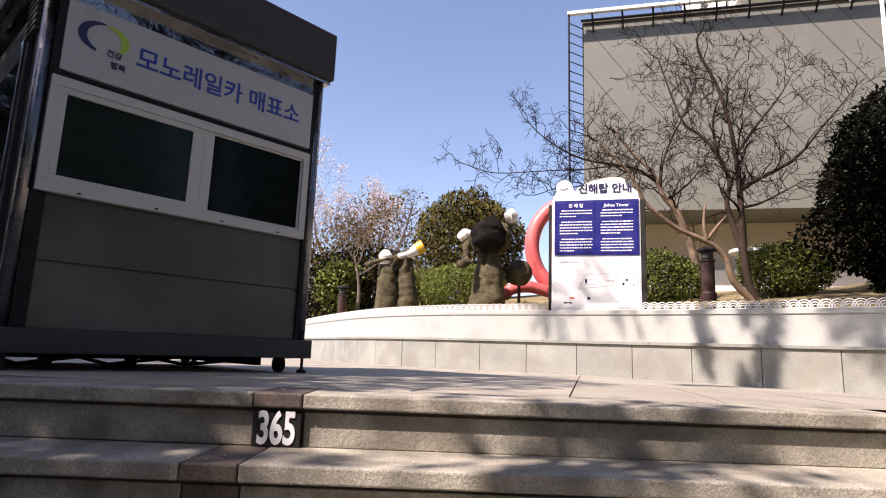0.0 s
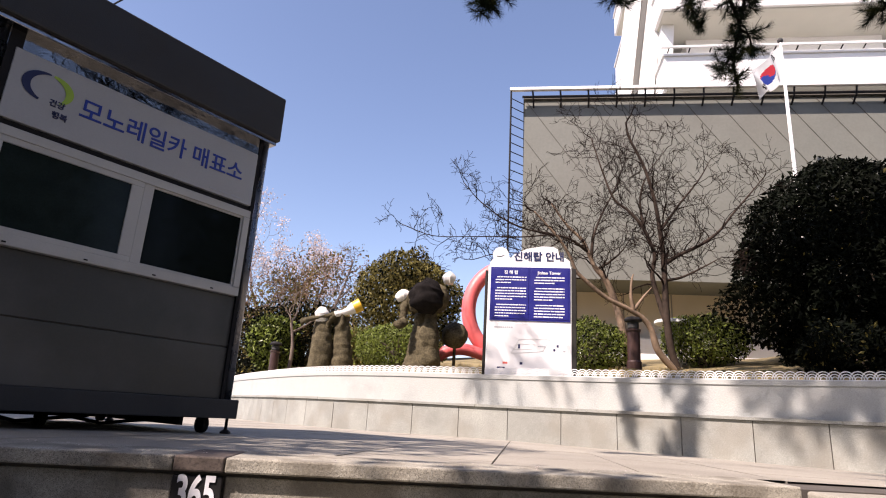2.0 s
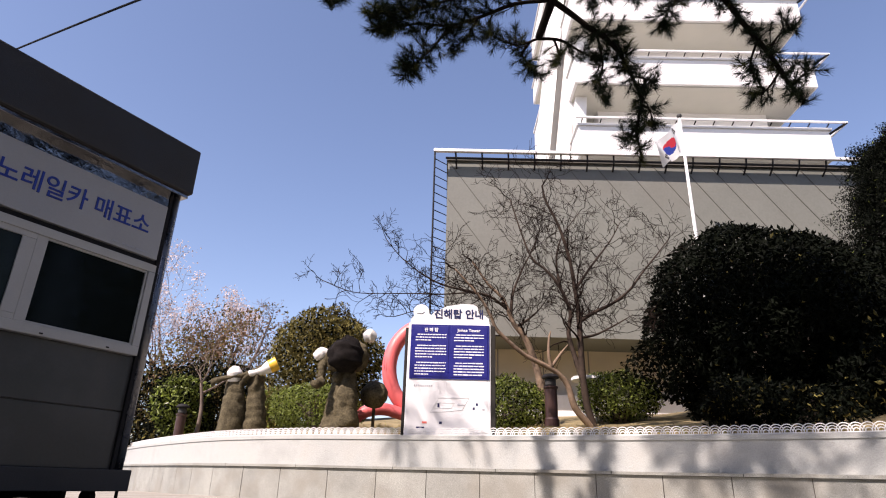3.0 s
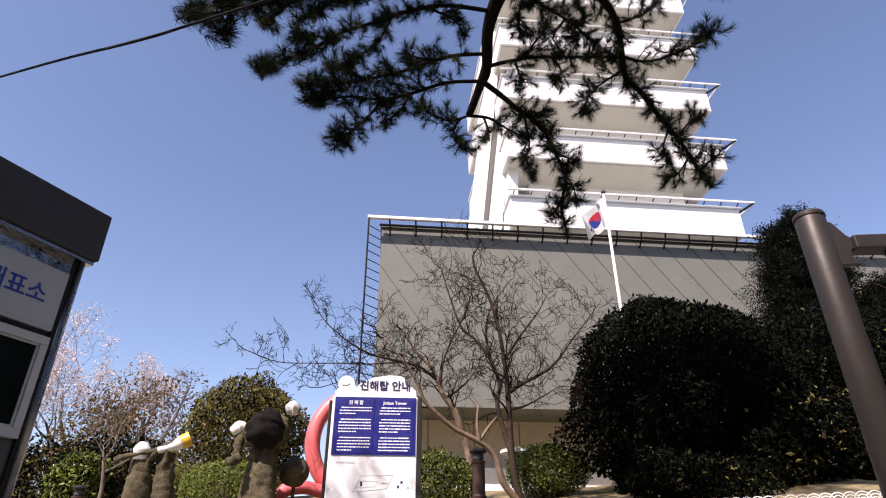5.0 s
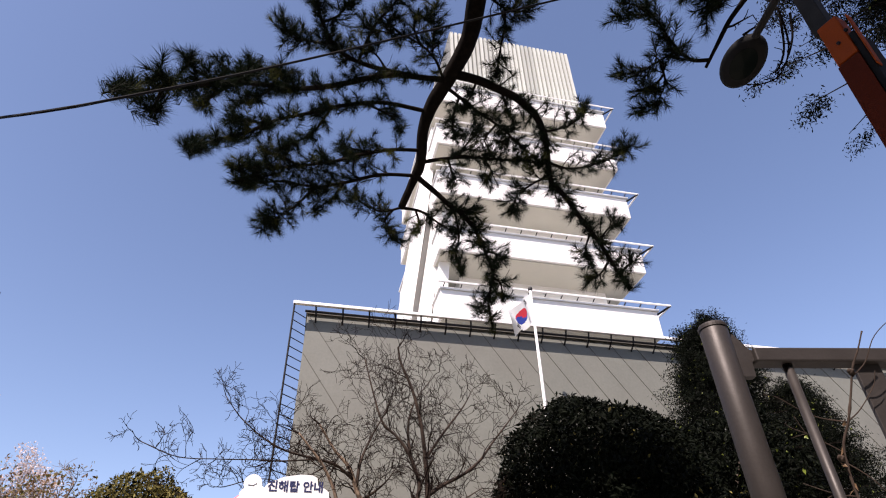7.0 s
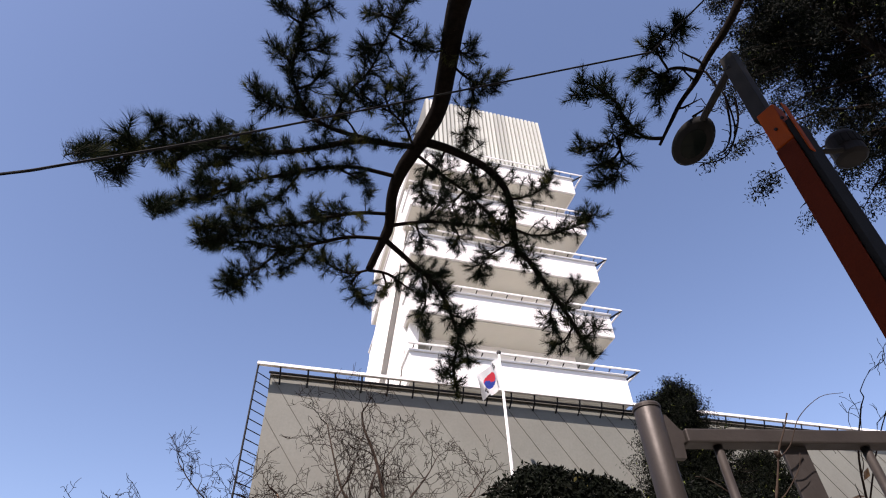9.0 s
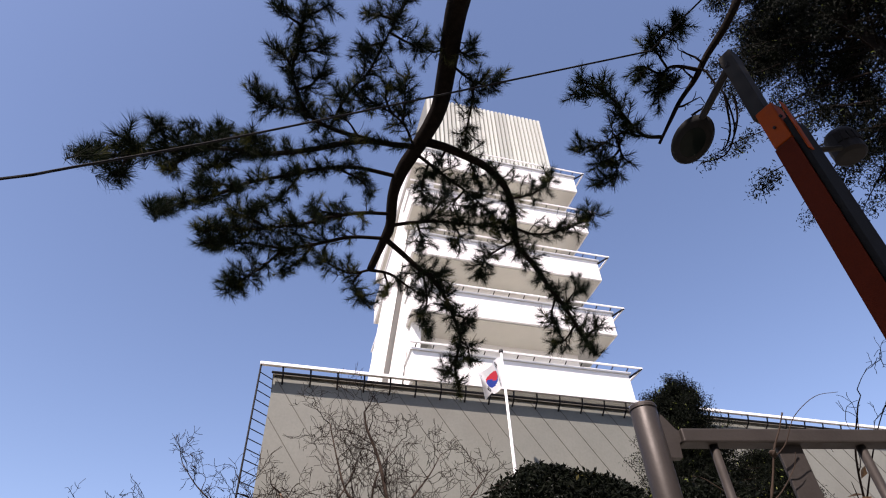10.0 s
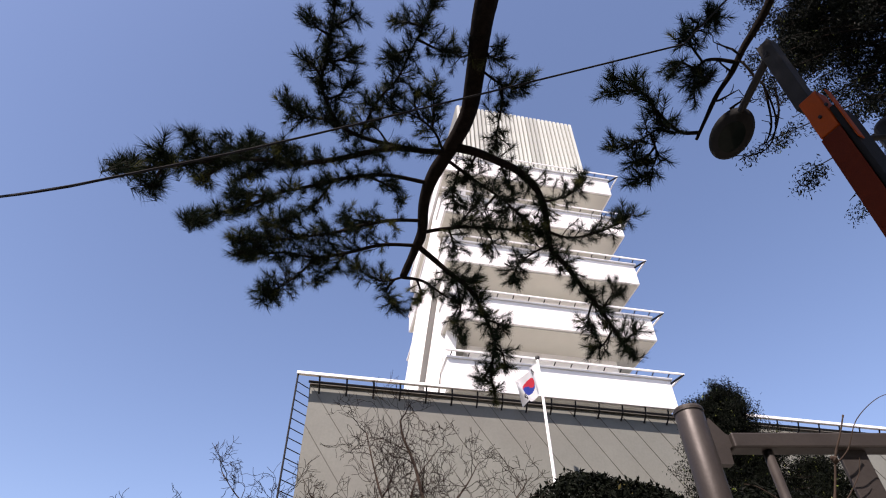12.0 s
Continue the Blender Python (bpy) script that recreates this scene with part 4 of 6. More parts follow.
PINE["left_tuft"] = [(0.27, 3.9, 5.03), (0.08, 3.76, 4.95), (-0.04, 3.62, 4.87)]
PINE["left_mass"] = [(0.69, 4.21, 5.55), (0.53, 4.04, 5.48), (0.32, 3.93, 5.36), (0.2, 3.89, 5.18)]
PINE["left_mass_b"] = [(0.81, 4.24, 5.64), (0.64, 4.09, 5.59), (0.51, 3.98, 5.49)]
PINE["left_down"] = [(0.09, 3.77, 4.75), (-0.0, 3.77, 4.53), (-0.05, 3.73, 4.36)]
PINE["left_down_b"] = [(0.51, 4.06, 5.29), (0.36, 4.1, 5.06), (0.23, 4.07, 4.88)]
PINE["left_short"] = [(-0.22, 3.39, 4.11), (-0.3, 3.29, 4.05), (-0.34, 3.21, 3.98)]
PINE["left_short_down"] = [(-0.3, 3.35, 3.99), (-0.31, 3.35, 3.84), (-0.32, 3.33, 3.73)]
PINE["left_low"] = [(2.67, 4.93, 6.95), (2.11, 4.9, 6.79), (1.77, 4.84, 6.56), (1.33, 4.84, 6.25), (1.06, 4.78, 5.94), (0.69, 4.68, 5.53), (0.43, 4.56, 5.1), (0.15, 4.5, 4.77), (-0.01, 4.38, 4.5), (-0.08, 4.21, 4.28)]
PINE["left_low_up"] = [(0.54, 4.64, 5.29), (0.32, 4.5, 5.16), (0.18, 4.43, 4.95)]
PINE["left_low_mid"] = [(1.27, 4.88, 6.23), (1.17, 4.97, 5.89), (0.97, 5.01, 5.6), (0.8, 4.96, 5.38)]
PINE["left_low_in"] = [(1.7, 4.87, 6.55), (2.13, 4.91, 6.54), (2.33, 5.05, 6.49)]
PINE["low_left"] = [(2.78, 5.36, 6.61), (2.33, 5.35, 6.4), (1.93, 5.35, 6.14), (1.56, 5.34, 5.84), (1.2, 5.29, 5.57), (0.82, 5.2, 5.27), (0.56, 5.03, 5.03), (0.37, 4.86, 4.78)]
PINE["low_left_in"] = [(2.05, 5.49, 6.33), (1.83, 5.45, 6.28), (1.62, 5.39, 6.24)]
PINE["low_left_up"] = [(1.07, 5.26, 5.47), (0.83, 5.09, 5.39), (0.63, 4.96, 5.25)]
PINE["low"] = [(2.83, 5.66, 6.39), (2.29, 5.64, 6.15), (1.82, 5.64, 5.82), (1.38, 5.58, 5.51), (1.0, 5.39, 5.29), (0.68, 5.22, 5.01), (0.44, 5.01, 4.75)]
PINE["low_hang"] = [(1.38, 5.58, 5.51), (1.22, 5.61, 5.2), (1.02, 5.61, 4.91), (0.85, 5.55, 4.69)]
PINE["low_hang_b"] = [(1.74, 5.75, 5.85), (1.66, 5.76, 5.55), (1.46, 5.75, 5.3)]
PINE["dry"] = [(2.79, 6.07, 6.05), (2.52, 6.16, 5.95), (2.25, 6.15, 5.97), (2.05, 6.09, 6.0)]
PINE["dry_b"] = [(2.69, 6.14, 6.02), (2.61, 6.25, 5.87), (2.77, 6.29, 5.7), (2.91, 6.28, 5.59)]
PINE["up"] = [(2.1, 4.59, 7.05), (1.72, 4.6, 7.01), (1.39, 4.57, 6.97), (1.16, 4.47, 6.95), (0.92, 4.27, 7.04), (0.79, 4.07, 7.11), (0.74, 3.7, 7.27), (0.69, 3.38, 7.38), (0.6, 2.96, 7.52)]
PINE["up_side"] = [(1.15, 4.42, 6.86), (0.85, 4.37, 6.72), (0.64, 4.31, 6.57), (0.45, 4.14, 6.5)]
PINE["up_a"] = [(0.8, 4.04, 7.15), (0.65, 3.92, 7.12), (0.53, 3.84, 7.06)]
PINE["up_b"] = [(0.77, 3.86, 7.27), (0.96, 3.72, 7.22), (1.06, 3.53, 7.2)]
PINE["up_c"] = [(0.72, 3.55, 7.33), (0.54, 3.48, 7.26), (0.42, 3.37, 7.21)]
PINE["up_d"] = [(0.7, 3.46, 7.38), (0.81, 3.31, 7.34), (0.93, 3.12, 7.31)]
PINE["up_e"] = [(0.92, 4.25, 7.01), (1.06, 4.1, 7.03), (1.15, 3.91, 7.09)]
PINE["up_right"] = [(1.51, 4.5, 7.12), (1.57, 4.18, 7.27), (1.71, 3.83, 7.4), (1.74, 3.58, 7.47), (1.75, 3.3, 7.55), (1.78, 3.02, 7.62), (1.8, 2.69, 7.71)]
PINE["up_right_a"] = [(1.75, 3.4, 7.62), (1.6, 3.49, 7.48), (1.55, 3.55, 7.35)]
PINE["up_right_b"] = [(1.82, 3.28, 7.67), (2.02, 3.26, 7.57), (2.19, 3.2, 7.5)]
PINE["up_right_c"] = [(1.8, 3.12, 7.74), (1.6, 3.15, 7.71), (1.45, 3.18, 7.67)]
PINE["shelf"] = [(2.72, 4.42, 7.11), (2.51, 4.27, 7.21), (2.3, 4.18, 7.25), (2.0, 4.15, 7.28), (1.67, 4.2, 7.25), (1.43, 4.22, 7.2)]
PINE["shelf_a"] = [(2.44, 4.21, 7.22), (2.33, 3.96, 7.35), (2.22, 3.7, 7.47)]
PINE["shelf_b"] = [(2.21, 4.19, 7.3), (2.07, 4.03, 7.37), (2.06, 3.87, 7.41)]
PINE["shelf_c"] = [(2.0, 4.57, 7.09), (1.71, 4.47, 7.11), (1.49, 4.43, 7.05)]
PINE["shelf_d"] = [(1.96, 4.21, 7.34), (1.76, 4.13, 7.38), (1.78, 4.0, 7.4)]
PINE["spur"] = [(2.7, 3.29, 7.66), (2.93, 3.31, 7.51), (3.08, 3.28, 7.41), (3.23, 3.19, 7.34), (3.28, 3.02, 7.34)]
PINE["spur_up"] = [(2.62, 3.04, 7.8), (2.78, 3.1, 7.66), (2.86, 2.97, 7.64)]
PINE["spur_left"] = [(2.56, 3.15, 7.77), (2.45, 3.27, 7.69), (2.28, 3.27, 7.67)]
PINE["spur_down"] = [(3.05, 3.29, 7.42), (3.14, 3.49, 7.28), (3.2, 3.74, 7.11), (3.27, 3.96, 6.95)]
PINE["right"] = [(2.83, 4.32, 7.14), (3.12, 4.21, 7.06), (3.45, 4.14, 6.94), (3.71, 4.09, 6.81), (3.97, 4.11, 6.62), (4.15, 4.21, 6.4), (4.28, 4.38, 6.15), (4.4, 4.52, 5.92), (4.62, 4.53, 5.7), (4.87, 4.57, 5.41), (5.12, 4.59, 5.12), (5.36, 4.63, 4.77), (5.51, 4.64, 4.55)]
PINE["right_a"] = [(4.13, 4.19, 6.46), (4.28, 4.03, 6.44), (4.39, 3.85, 6.44), (4.43, 3.68, 6.49)]
PINE["right_b"] = [(4.33, 4.43, 6.16), (4.58, 4.28, 6.02), (4.84, 3.98, 5.98), (4.96, 3.75, 5.98), (5.01, 3.56, 5.99)]
PINE["right_tip_a"] = [(5.15, 4.62, 5.15), (5.15, 4.43, 5.24), (5.2, 4.28, 5.25)]
PINE["right_tip_b"] = [(5.02, 4.6, 5.29), (5.0, 4.75, 5.08), (5.04, 4.77, 4.92)]
PINE["right_tip_c"] = [(5.32, 4.65, 4.93), (5.23, 4.81, 4.77), (5.11, 4.88, 4.72)]
PINE["right_tip_d"] = [(5.39, 4.61, 4.72), (5.45, 4.49, 4.78), (5.5, 4.4, 4.82)]
PINE["right_hang"] = [(4.38, 4.53, 6.04), (4.19, 4.7, 5.92), (4.03, 4.87, 5.77), (4.02, 5.0, 5.55)]
PINE["mid"] = [(2.85, 5.51, 6.52), (3.08, 5.31, 6.5), (3.38, 5.08, 6.46), (3.73, 4.86, 6.37), (4.07, 4.63, 6.26), (4.28, 4.46, 6.16)]
PINE["mid_a"] = [(3.2, 5.27, 6.52), (3.29, 5.35, 6.33), (3.34, 5.38, 6.2)]
PINE["mid_b"] = [(3.6, 4.96, 6.44), (3.73, 4.99, 6.27), (3.71, 5.09, 6.12)]
PINE["mid_c"] = [(3.32, 5.19, 6.52), (3.35, 4.97, 6.63), (3.41, 4.77, 6.69)]
PINE["inner"] = [(2.79, 4.55, 7.12), (3.03, 4.54, 6.99), (3.31, 4.53, 6.82), (3.63, 4.5, 6.63), (3.92, 4.5, 6.42), (4.18, 4.48, 6.21)]
PINE["inner_a"] = [(3.14, 4.24, 7.07), (3.12, 4.43, 6.95), (3.11, 4.59, 6.83)]
PINE["inner_b"] = [(3.47, 4.18, 6.97), (3.62, 4.27, 6.76), (3.71, 4.31, 6.62)]
PINE["inner_c"] = [(3.01, 4.56, 7.03), (3.04, 4.83, 6.81), (3.15, 4.99, 6.64)]
PINE["inner_d"] = [(3.57, 4.52, 6.67), (3.5, 4.73, 6.55), (3.63, 4.8, 6.42)]
PINE["inner_e"] = [(3.91, 4.47, 6.39), (3.76, 4.48, 6.47), (3.7, 4.6, 6.41)]
PINE["end"] = [(2.9, 5.66, 6.36), (3.16, 5.67, 6.18), (3.4, 5.67, 6.01), (3.65, 5.65, 5.84), (3.87, 5.69, 5.6), (4.01, 5.75, 5.38), (4.17, 5.85, 5.09), (4.18, 6.04, 4.77), (4.28, 6.15, 4.44)]
PINE["end_a"] = [(3.42, 5.68, 6.0), (3.6, 5.61, 5.9), (3.76, 5.5, 5.85)]
PINE["end_b"] = [(3.48, 5.69, 5.97), (3.64, 5.86, 5.63), (3.64, 6.0, 5.4), (3.74, 6.07, 5.19)]
PINE["end_c"] = [(3.99, 5.75, 5.41), (4.13, 5.66, 5.33), (4.24, 5.61, 5.22)]
PINE["end_d"] = [(4.13, 5.82, 5.04), (4.26, 5.81, 4.94), (4.34, 5.9, 4.76)]
PINE["end_e"] = [(4.17, 5.94, 4.85), (4.1, 6.1, 4.69), (4.05, 6.16, 4.64)]
PINE["under"] = [(2.79, 6.07, 6.05), (3.07, 5.96, 5.99), (3.34, 5.93, 5.84), (3.55, 5.88, 5.71)]
PINE["under_b"] = [(3.0, 6.01, 6.02), (3.08, 6.06, 5.85), (3.02, 6.13, 5.72)]
PINE_RIGHT = {}
PINE_RIGHT["limb"] = [(4.09, 0.12, 5.96), (4.07, 0.5, 5.57), (4.09, 0.73, 5.45), (4.08, 0.98, 5.34), (4.08, 1.18, 5.22), (4.05, 1.39, 5.11), (4.04, 1.56, 4.99), (4.03, 1.75, 4.85)]
PINE_RIGHT["low"] = [(4.03, 1.68, 4.88), (3.89, 1.77, 4.91), (3.75, 1.77, 4.98), (3.59, 1.73, 5.05), (3.46, 1.68, 5.12), (3.32, 1.71, 5.16), (3.1, 1.86, 5.19)]
PINE_RIGHT["low_b"] = [(3.74, 1.76, 4.94), (3.62, 1.88, 4.89), (3.49, 2.02, 4.82), (3.32, 2.12, 4.79)]
PINE_RIGHT["low_c"] = [(3.88, 1.72, 4.85), (3.75, 1.78, 4.86), (3.61, 1.76, 4.9)]
PINE_RIGHT["low_d"] = [(3.38, 1.67, 5.1), (3.21, 1.66, 5.14), (3.09, 1.68, 5.15)]
PINE_RIGHT["hanging"] = [(3.6, 1.87, 4.86), (3.69, 1.97, 4.7), (3.68, 2.11, 4.59), (3.58, 2.24, 4.54)]
PINE_RIGHT["hanging_b"] = [(3.66, 1.95, 4.77), (3.62, 2.05, 4.69), (3.53, 2.11, 4.65)]
PINE_RIGHT["up"] = [(4.04, 1.06, 5.22), (3.88, 1.17, 5.28), (3.8, 1.25, 5.28), (3.8, 1.38, 5.2), (3.88, 1.52, 5.06)]
PINE_RIGHT["up_b"] = [(3.78, 1.22, 5.24), (3.59, 1.14, 5.35), (3.59, 0.94, 5.36), (3.63, 0.83, 5.32)]
PINE_RIGHT["up_c"] = [(3.75, 1.3, 5.23), (3.6, 1.33, 5.26), (3.56, 1.44, 5.19)]
PINE_RIGHT["up_d"] = [(3.82, 1.43, 5.14), (3.85, 1.34, 5.09), (3.81, 1.25, 5.08)]
PINE_RIGHT["up_e"] = [(3.65, 1.17, 5.34), (3.53, 1.16, 5.36), (3.49, 1.08, 5.35)]
BARE_TWIG = {}
BARE_TWIG["a"] = [(3.98, 1.02, 5.27), (3.86, 1.04, 5.29), (3.76, 1.05, 5.3)]
BARE_TWIG["b"] = [(4.05, 1.05, 5.21), (4.15, 1.07, 5.02), (4.19, 1.07, 4.88), (4.31, 1.18, 4.62), (4.32, 1.34, 4.44), (4.21, 1.45, 4.37), (4.07, 1.52, 4.36)]
BARE_TWIG["c"] = [(4.17, 1.06, 4.86), (4.29, 1.22, 4.6), (4.29, 1.34, 4.47), (4.22, 1.38, 4.42)]
BARE_TWIG["d"] = [(4.23, 1.02, 4.82), (4.29, 1.12, 4.64), (4.3, 1.26, 4.48), (4.25, 1.36, 4.4)]
BARE_TWIG["e"] = [(3.94, 1.31, 4.7), (3.98, 1.2, 4.7), (4.04, 1.16, 4.66)]
BARE_TWIG["f"] = [(4.05, 1.17, 5.18), (3.95, 1.17, 5.26), (3.92, 1.16, 5.29)]
BARE_TWIG["g"] = [(4.02, 1.4, 5.0), (4.03, 1.3, 4.96), (4.04, 1.2, 4.92)]
BARE_TWIG["h"] = [(4.14, 0.9, 5.05), (4.06, 0.89, 5.08), (4.1, 0.95, 4.98), (4.04, 1.03, 4.97)]


def tufts(name, spots, parent, rng, length=0.135, per=80, mats=("needle", "needle_dry"), dry=0.12, width=0.0025, brush=0.16):
    """Brushes of needles round the twig ends: spots of place and heading."""
    n = len(spots)
    p = np.repeat(np.array([s[0] for s in spots]), per, axis=0)
    h = np.repeat(np.array([s[1] for s in spots]), per, axis=0)
    kind = np.repeat((rng.random(n) < dry).astype(int), per)
    back = rng.random((n * per, 1)) ** 1.4
    p = p - h * back * brush
    side = np.cross(h, rng.normal(size=(n * per, 3)))
    side /= np.linalg.norm(side, axis=1)[:, None] + 1e-9
    ang = rng.uniform(0.1, 0.75, (n * per, 1)) + 0.5 * np.minimum(1.0, back * 3)
    d = h * np.cos(ang) + side * np.sin(ang)
    s = np.cross(d, rng.normal(size=(n * per, 3)))
    s /= np.linalg.norm(s, axis=1)[:, None] + 1e-9
    L = length * rng.uniform(0.75, 1.05, (n * per, 1))
    v = np.stack([p - s * width, p + s * width, p + d * L], axis=1).reshape(-1, 3)
    me = quads_mesh(name, v, 3, list(mats), kind)
    ob = new(name, me)
    ob.parent = parent
    return ob


def snap(limbs, trunk):
    """Starts every limb on the nearest place of those that came before it."""
    path = smooth_path(limbs[trunk], 10)
    for key, pts in limbs.items():
        if key != trunk:
            p = Vector(pts[0])
            pts[0] = tuple(min(path, key=lambda q: (q - p).length))
            path = path + smooth_path(pts, 10)


def pine_limbs(tree, limbs, rng, thick, density, reach, skip=0.15, dry=0.12, bare=(), gap=0.1, thin=0.02, per=80, length=0.135):
    spots, tw = [], bmesh.new()
    taken = []

    def free(q):
        if any((q - o).length < gap for o in taken):
            return False
        taken.append(q)
        return True

    for key, pts in limbs.items():
        path = smooth_path(pts, 6)
        r0 = thick.get(key, thin)
        r1 = r0 * 0.3
        bm = bmesh.new()
        tube(bm, path, [r0 + (r1 - r0) * i / (len(path) - 1) + 0.06 * r0 * noise.noise(path[i] * 6) for i in range(len(path))], 10 if r0 > 0.04 else 6)
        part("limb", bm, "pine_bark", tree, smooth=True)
        if key in bare:
            continue
        spots.append((path[-1], (path[-1] - path[-2]).normalized()))
        total = sum((b - a).length for a, b in zip(path, path[1:]))
        lead = min(0.6, 0.3 / max(total, 0.3)) if key in thick else skip
        near = key.startswith("left")
        for q in range(int(total * density * (0.85 if near else 1.0))):
            f = lead + (1 - lead) * rng.random() ** 0.75
            i = min(len(path) - 2, int(f * (len(path) - 1)))
            a = path[i].lerp(path[i + 1], rng.random())
            ahead = (path[i + 1] - path[i]).normalized()
            out = Vector(rng.normal(size=3)).normalized() + ahead * 0.75 + Vector((0, 0, 0.05))
            out.normalize()
            ln = (0.62 if near else 1.0) * reach * rng.uniform(0.35, 1.0) * (1.1 - (0.65 if key in thick else 0.45) * f)
            mid_p = a + out * ln * 0.5 + Vector(rng.normal(size=3)) * 0.02
            end = a + out * ln + Vector((0, 0, 0.03))
            if not free(end):
                continue
            tube(tw, [a, mid_p, end], [0.008, 0.006, 0.004], 4, cap=False)
            spots.append((end, (end - mid_p).normalized()))
            if rng.random() < 0.3:
                e2 = mid_p + (Vector(rng.normal(size=3)).normalized() + ahead * 0.5).normalized() * ln * 0.7
                tube(tw, [mid_p, mid_p.lerp(e2, 0.5) + Vector(rng.normal(size=3)) * 0.015, e2], [0.005, 0.004, 0.003], 3, cap=False)
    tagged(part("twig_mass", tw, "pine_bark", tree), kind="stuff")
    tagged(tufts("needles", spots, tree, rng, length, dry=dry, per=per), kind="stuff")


rng = np.random.default_rng(11)
pine = thing("pine_tree", "dark pine tree with hanging needle branches overhead", "tree")
bm = bmesh.new()
top = Vector(PINE["main"][0])
tube(bm, smooth_path([(0.6, -7.0, -3.2), (0.9, -5.6, 1.0), (1.3, -3.2, 5.2), (1.9, -0.6, 7.6), top], 6), [0.24 - 0.003 * i for i in range(25)], 14)
part("trunk", bm, "pine_bark", pine, smooth=True)
snap(PINE, "main")
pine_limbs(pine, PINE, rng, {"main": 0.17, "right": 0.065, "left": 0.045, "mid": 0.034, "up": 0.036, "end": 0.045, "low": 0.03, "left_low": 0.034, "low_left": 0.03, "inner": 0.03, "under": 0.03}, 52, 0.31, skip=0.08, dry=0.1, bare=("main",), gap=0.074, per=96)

# crown of the same pine, added above the view to shade the landing and wall
UP = {}
for i in range(11):
    a = radians(95 + i * 19)
    b = Vector((1.2, -1.8, 6.6)) if i % 2 else Vector((1.6, -0.2, 7.6))
    e = b + Vector((math.cos(a) * 3.4, math.sin(a) * 3.0, rng.uniform(0.2, 1.6)))
    UP["over%d" % i] = [b, b.lerp(e, 0.35) + Vector((0, 0, 0.35)), b.lerp(e, 0.7) + Vector((0, 0, 0.2)), e]
UP["far_a"] = [(1.6, -0.2, 7.6), (0.6, 0.6, 8.3), (-0.4, 1.0, 8.3), (-1.4, 1.6, 8.1)]
UP["far_b"] = [(0.2, 0.85, 8.3), (-0.8, 2.0, 8.2), (-2.0, 3.2, 8.0), (-3.0, 3.6, 8.0), (-3.7, 3.9, 8.0)]
UP["far_c"] = [(0.4, 0.7, 8.3), (-0.3, 0.4, 8.6), (-1.3, 0.7, 8.6)]
UP["far_e"] = [(-0.4, 1.0, 8.3), (0.2, 1.8, 8.4), (0.6, 2.6, 8.5)]
UP["far_f"] = [(0.6, 0.6, 8.3), (1.2, 1.2, 8.6), (1.6, 1.6, 8.7)]
UP["far_d"] = [(-0.4, 1.0, 8.3), (-0.5, 1.8, 8.6), (-0.2, 2.6, 8.7)]
pine_limbs(pine, UP, rng, {}, 20, 0.8, skip=0.2, gap=0.05, per=60)
# unseen needle clumps added to shade the lamp post and the planter wall
spots = []
for i in range(2600):
    d = Vector(rng.normal(size=3)).normalized()
    spots.append((Vector((0.8, -1.5, 6.9)) + Vector((d.x * 1.9, d.y * 1.5, d.z * 1.3)) * rng.random() ** 0.4, d))
for i in range(420):
    d = Vector(rng.normal(size=3)).normalized()
    spots.append((Vector((-0.5, 1.6, 8.4)) + Vector((d.x * 1.3, d.y * 0.8, d.z * 0.4)) * rng.random() ** 0.4, d))
tagged(tufts("needles", spots, pine, rng, per=40, width=0.0045), kind="stuff")

rng = np.random.default_rng(12)
pine_b = thing("pine_tree", "dark pine branch with bare hanging twigs beside the lamp", "tree")
bm = bmesh.new()
tube(bm, smooth_path([(5.2, -5.5, -3.2), (4.9, -3.6, 2.0), (4.5, -1.4, 5.2), Vector(PINE_RIGHT["limb"][0])], 6), [0.16 - 0.0055 * i for i in range(19)], 12)
part("trunk", bm, "pine_bark", pine_b, smooth=True)
snap(PINE_RIGHT, "limb")
pine_limbs(pine_b, PINE_RIGHT, rng, {"limb": 0.045, "low": 0.02, "up": 0.02}, 46, 0.22, skip=0.1, dry=0.03, gap=0.06, bare=("limb",), thin=0.012, per=80, length=0.11)
limb_path = smooth_path(PINE_RIGHT["limb"], 10)
for key, pts in BARE_TWIG.items():
    bm = bmesh.new()
    path = smooth_path(pts, 5)
    if key in "abfg":
        path[0] = min(limb_path, key=lambda q: (q - path[0]).length)
    tube(bm, path, [0.012 - 0.008 * i / (len(path) - 1) for i in range(len(path))], 5)
    for q in path[2::2]:
        e = q + Vector(rng.normal(size=3)).normalized() * 0.1
        tube(bm, [q, q.lerp(e, 0.5) + Vector(rng.normal(size=3)) * 0.012, e], [0.005, 0.004, 0.003], 4, cap=False)
    part("bare_twig", bm, "pine_bark", pine_b)


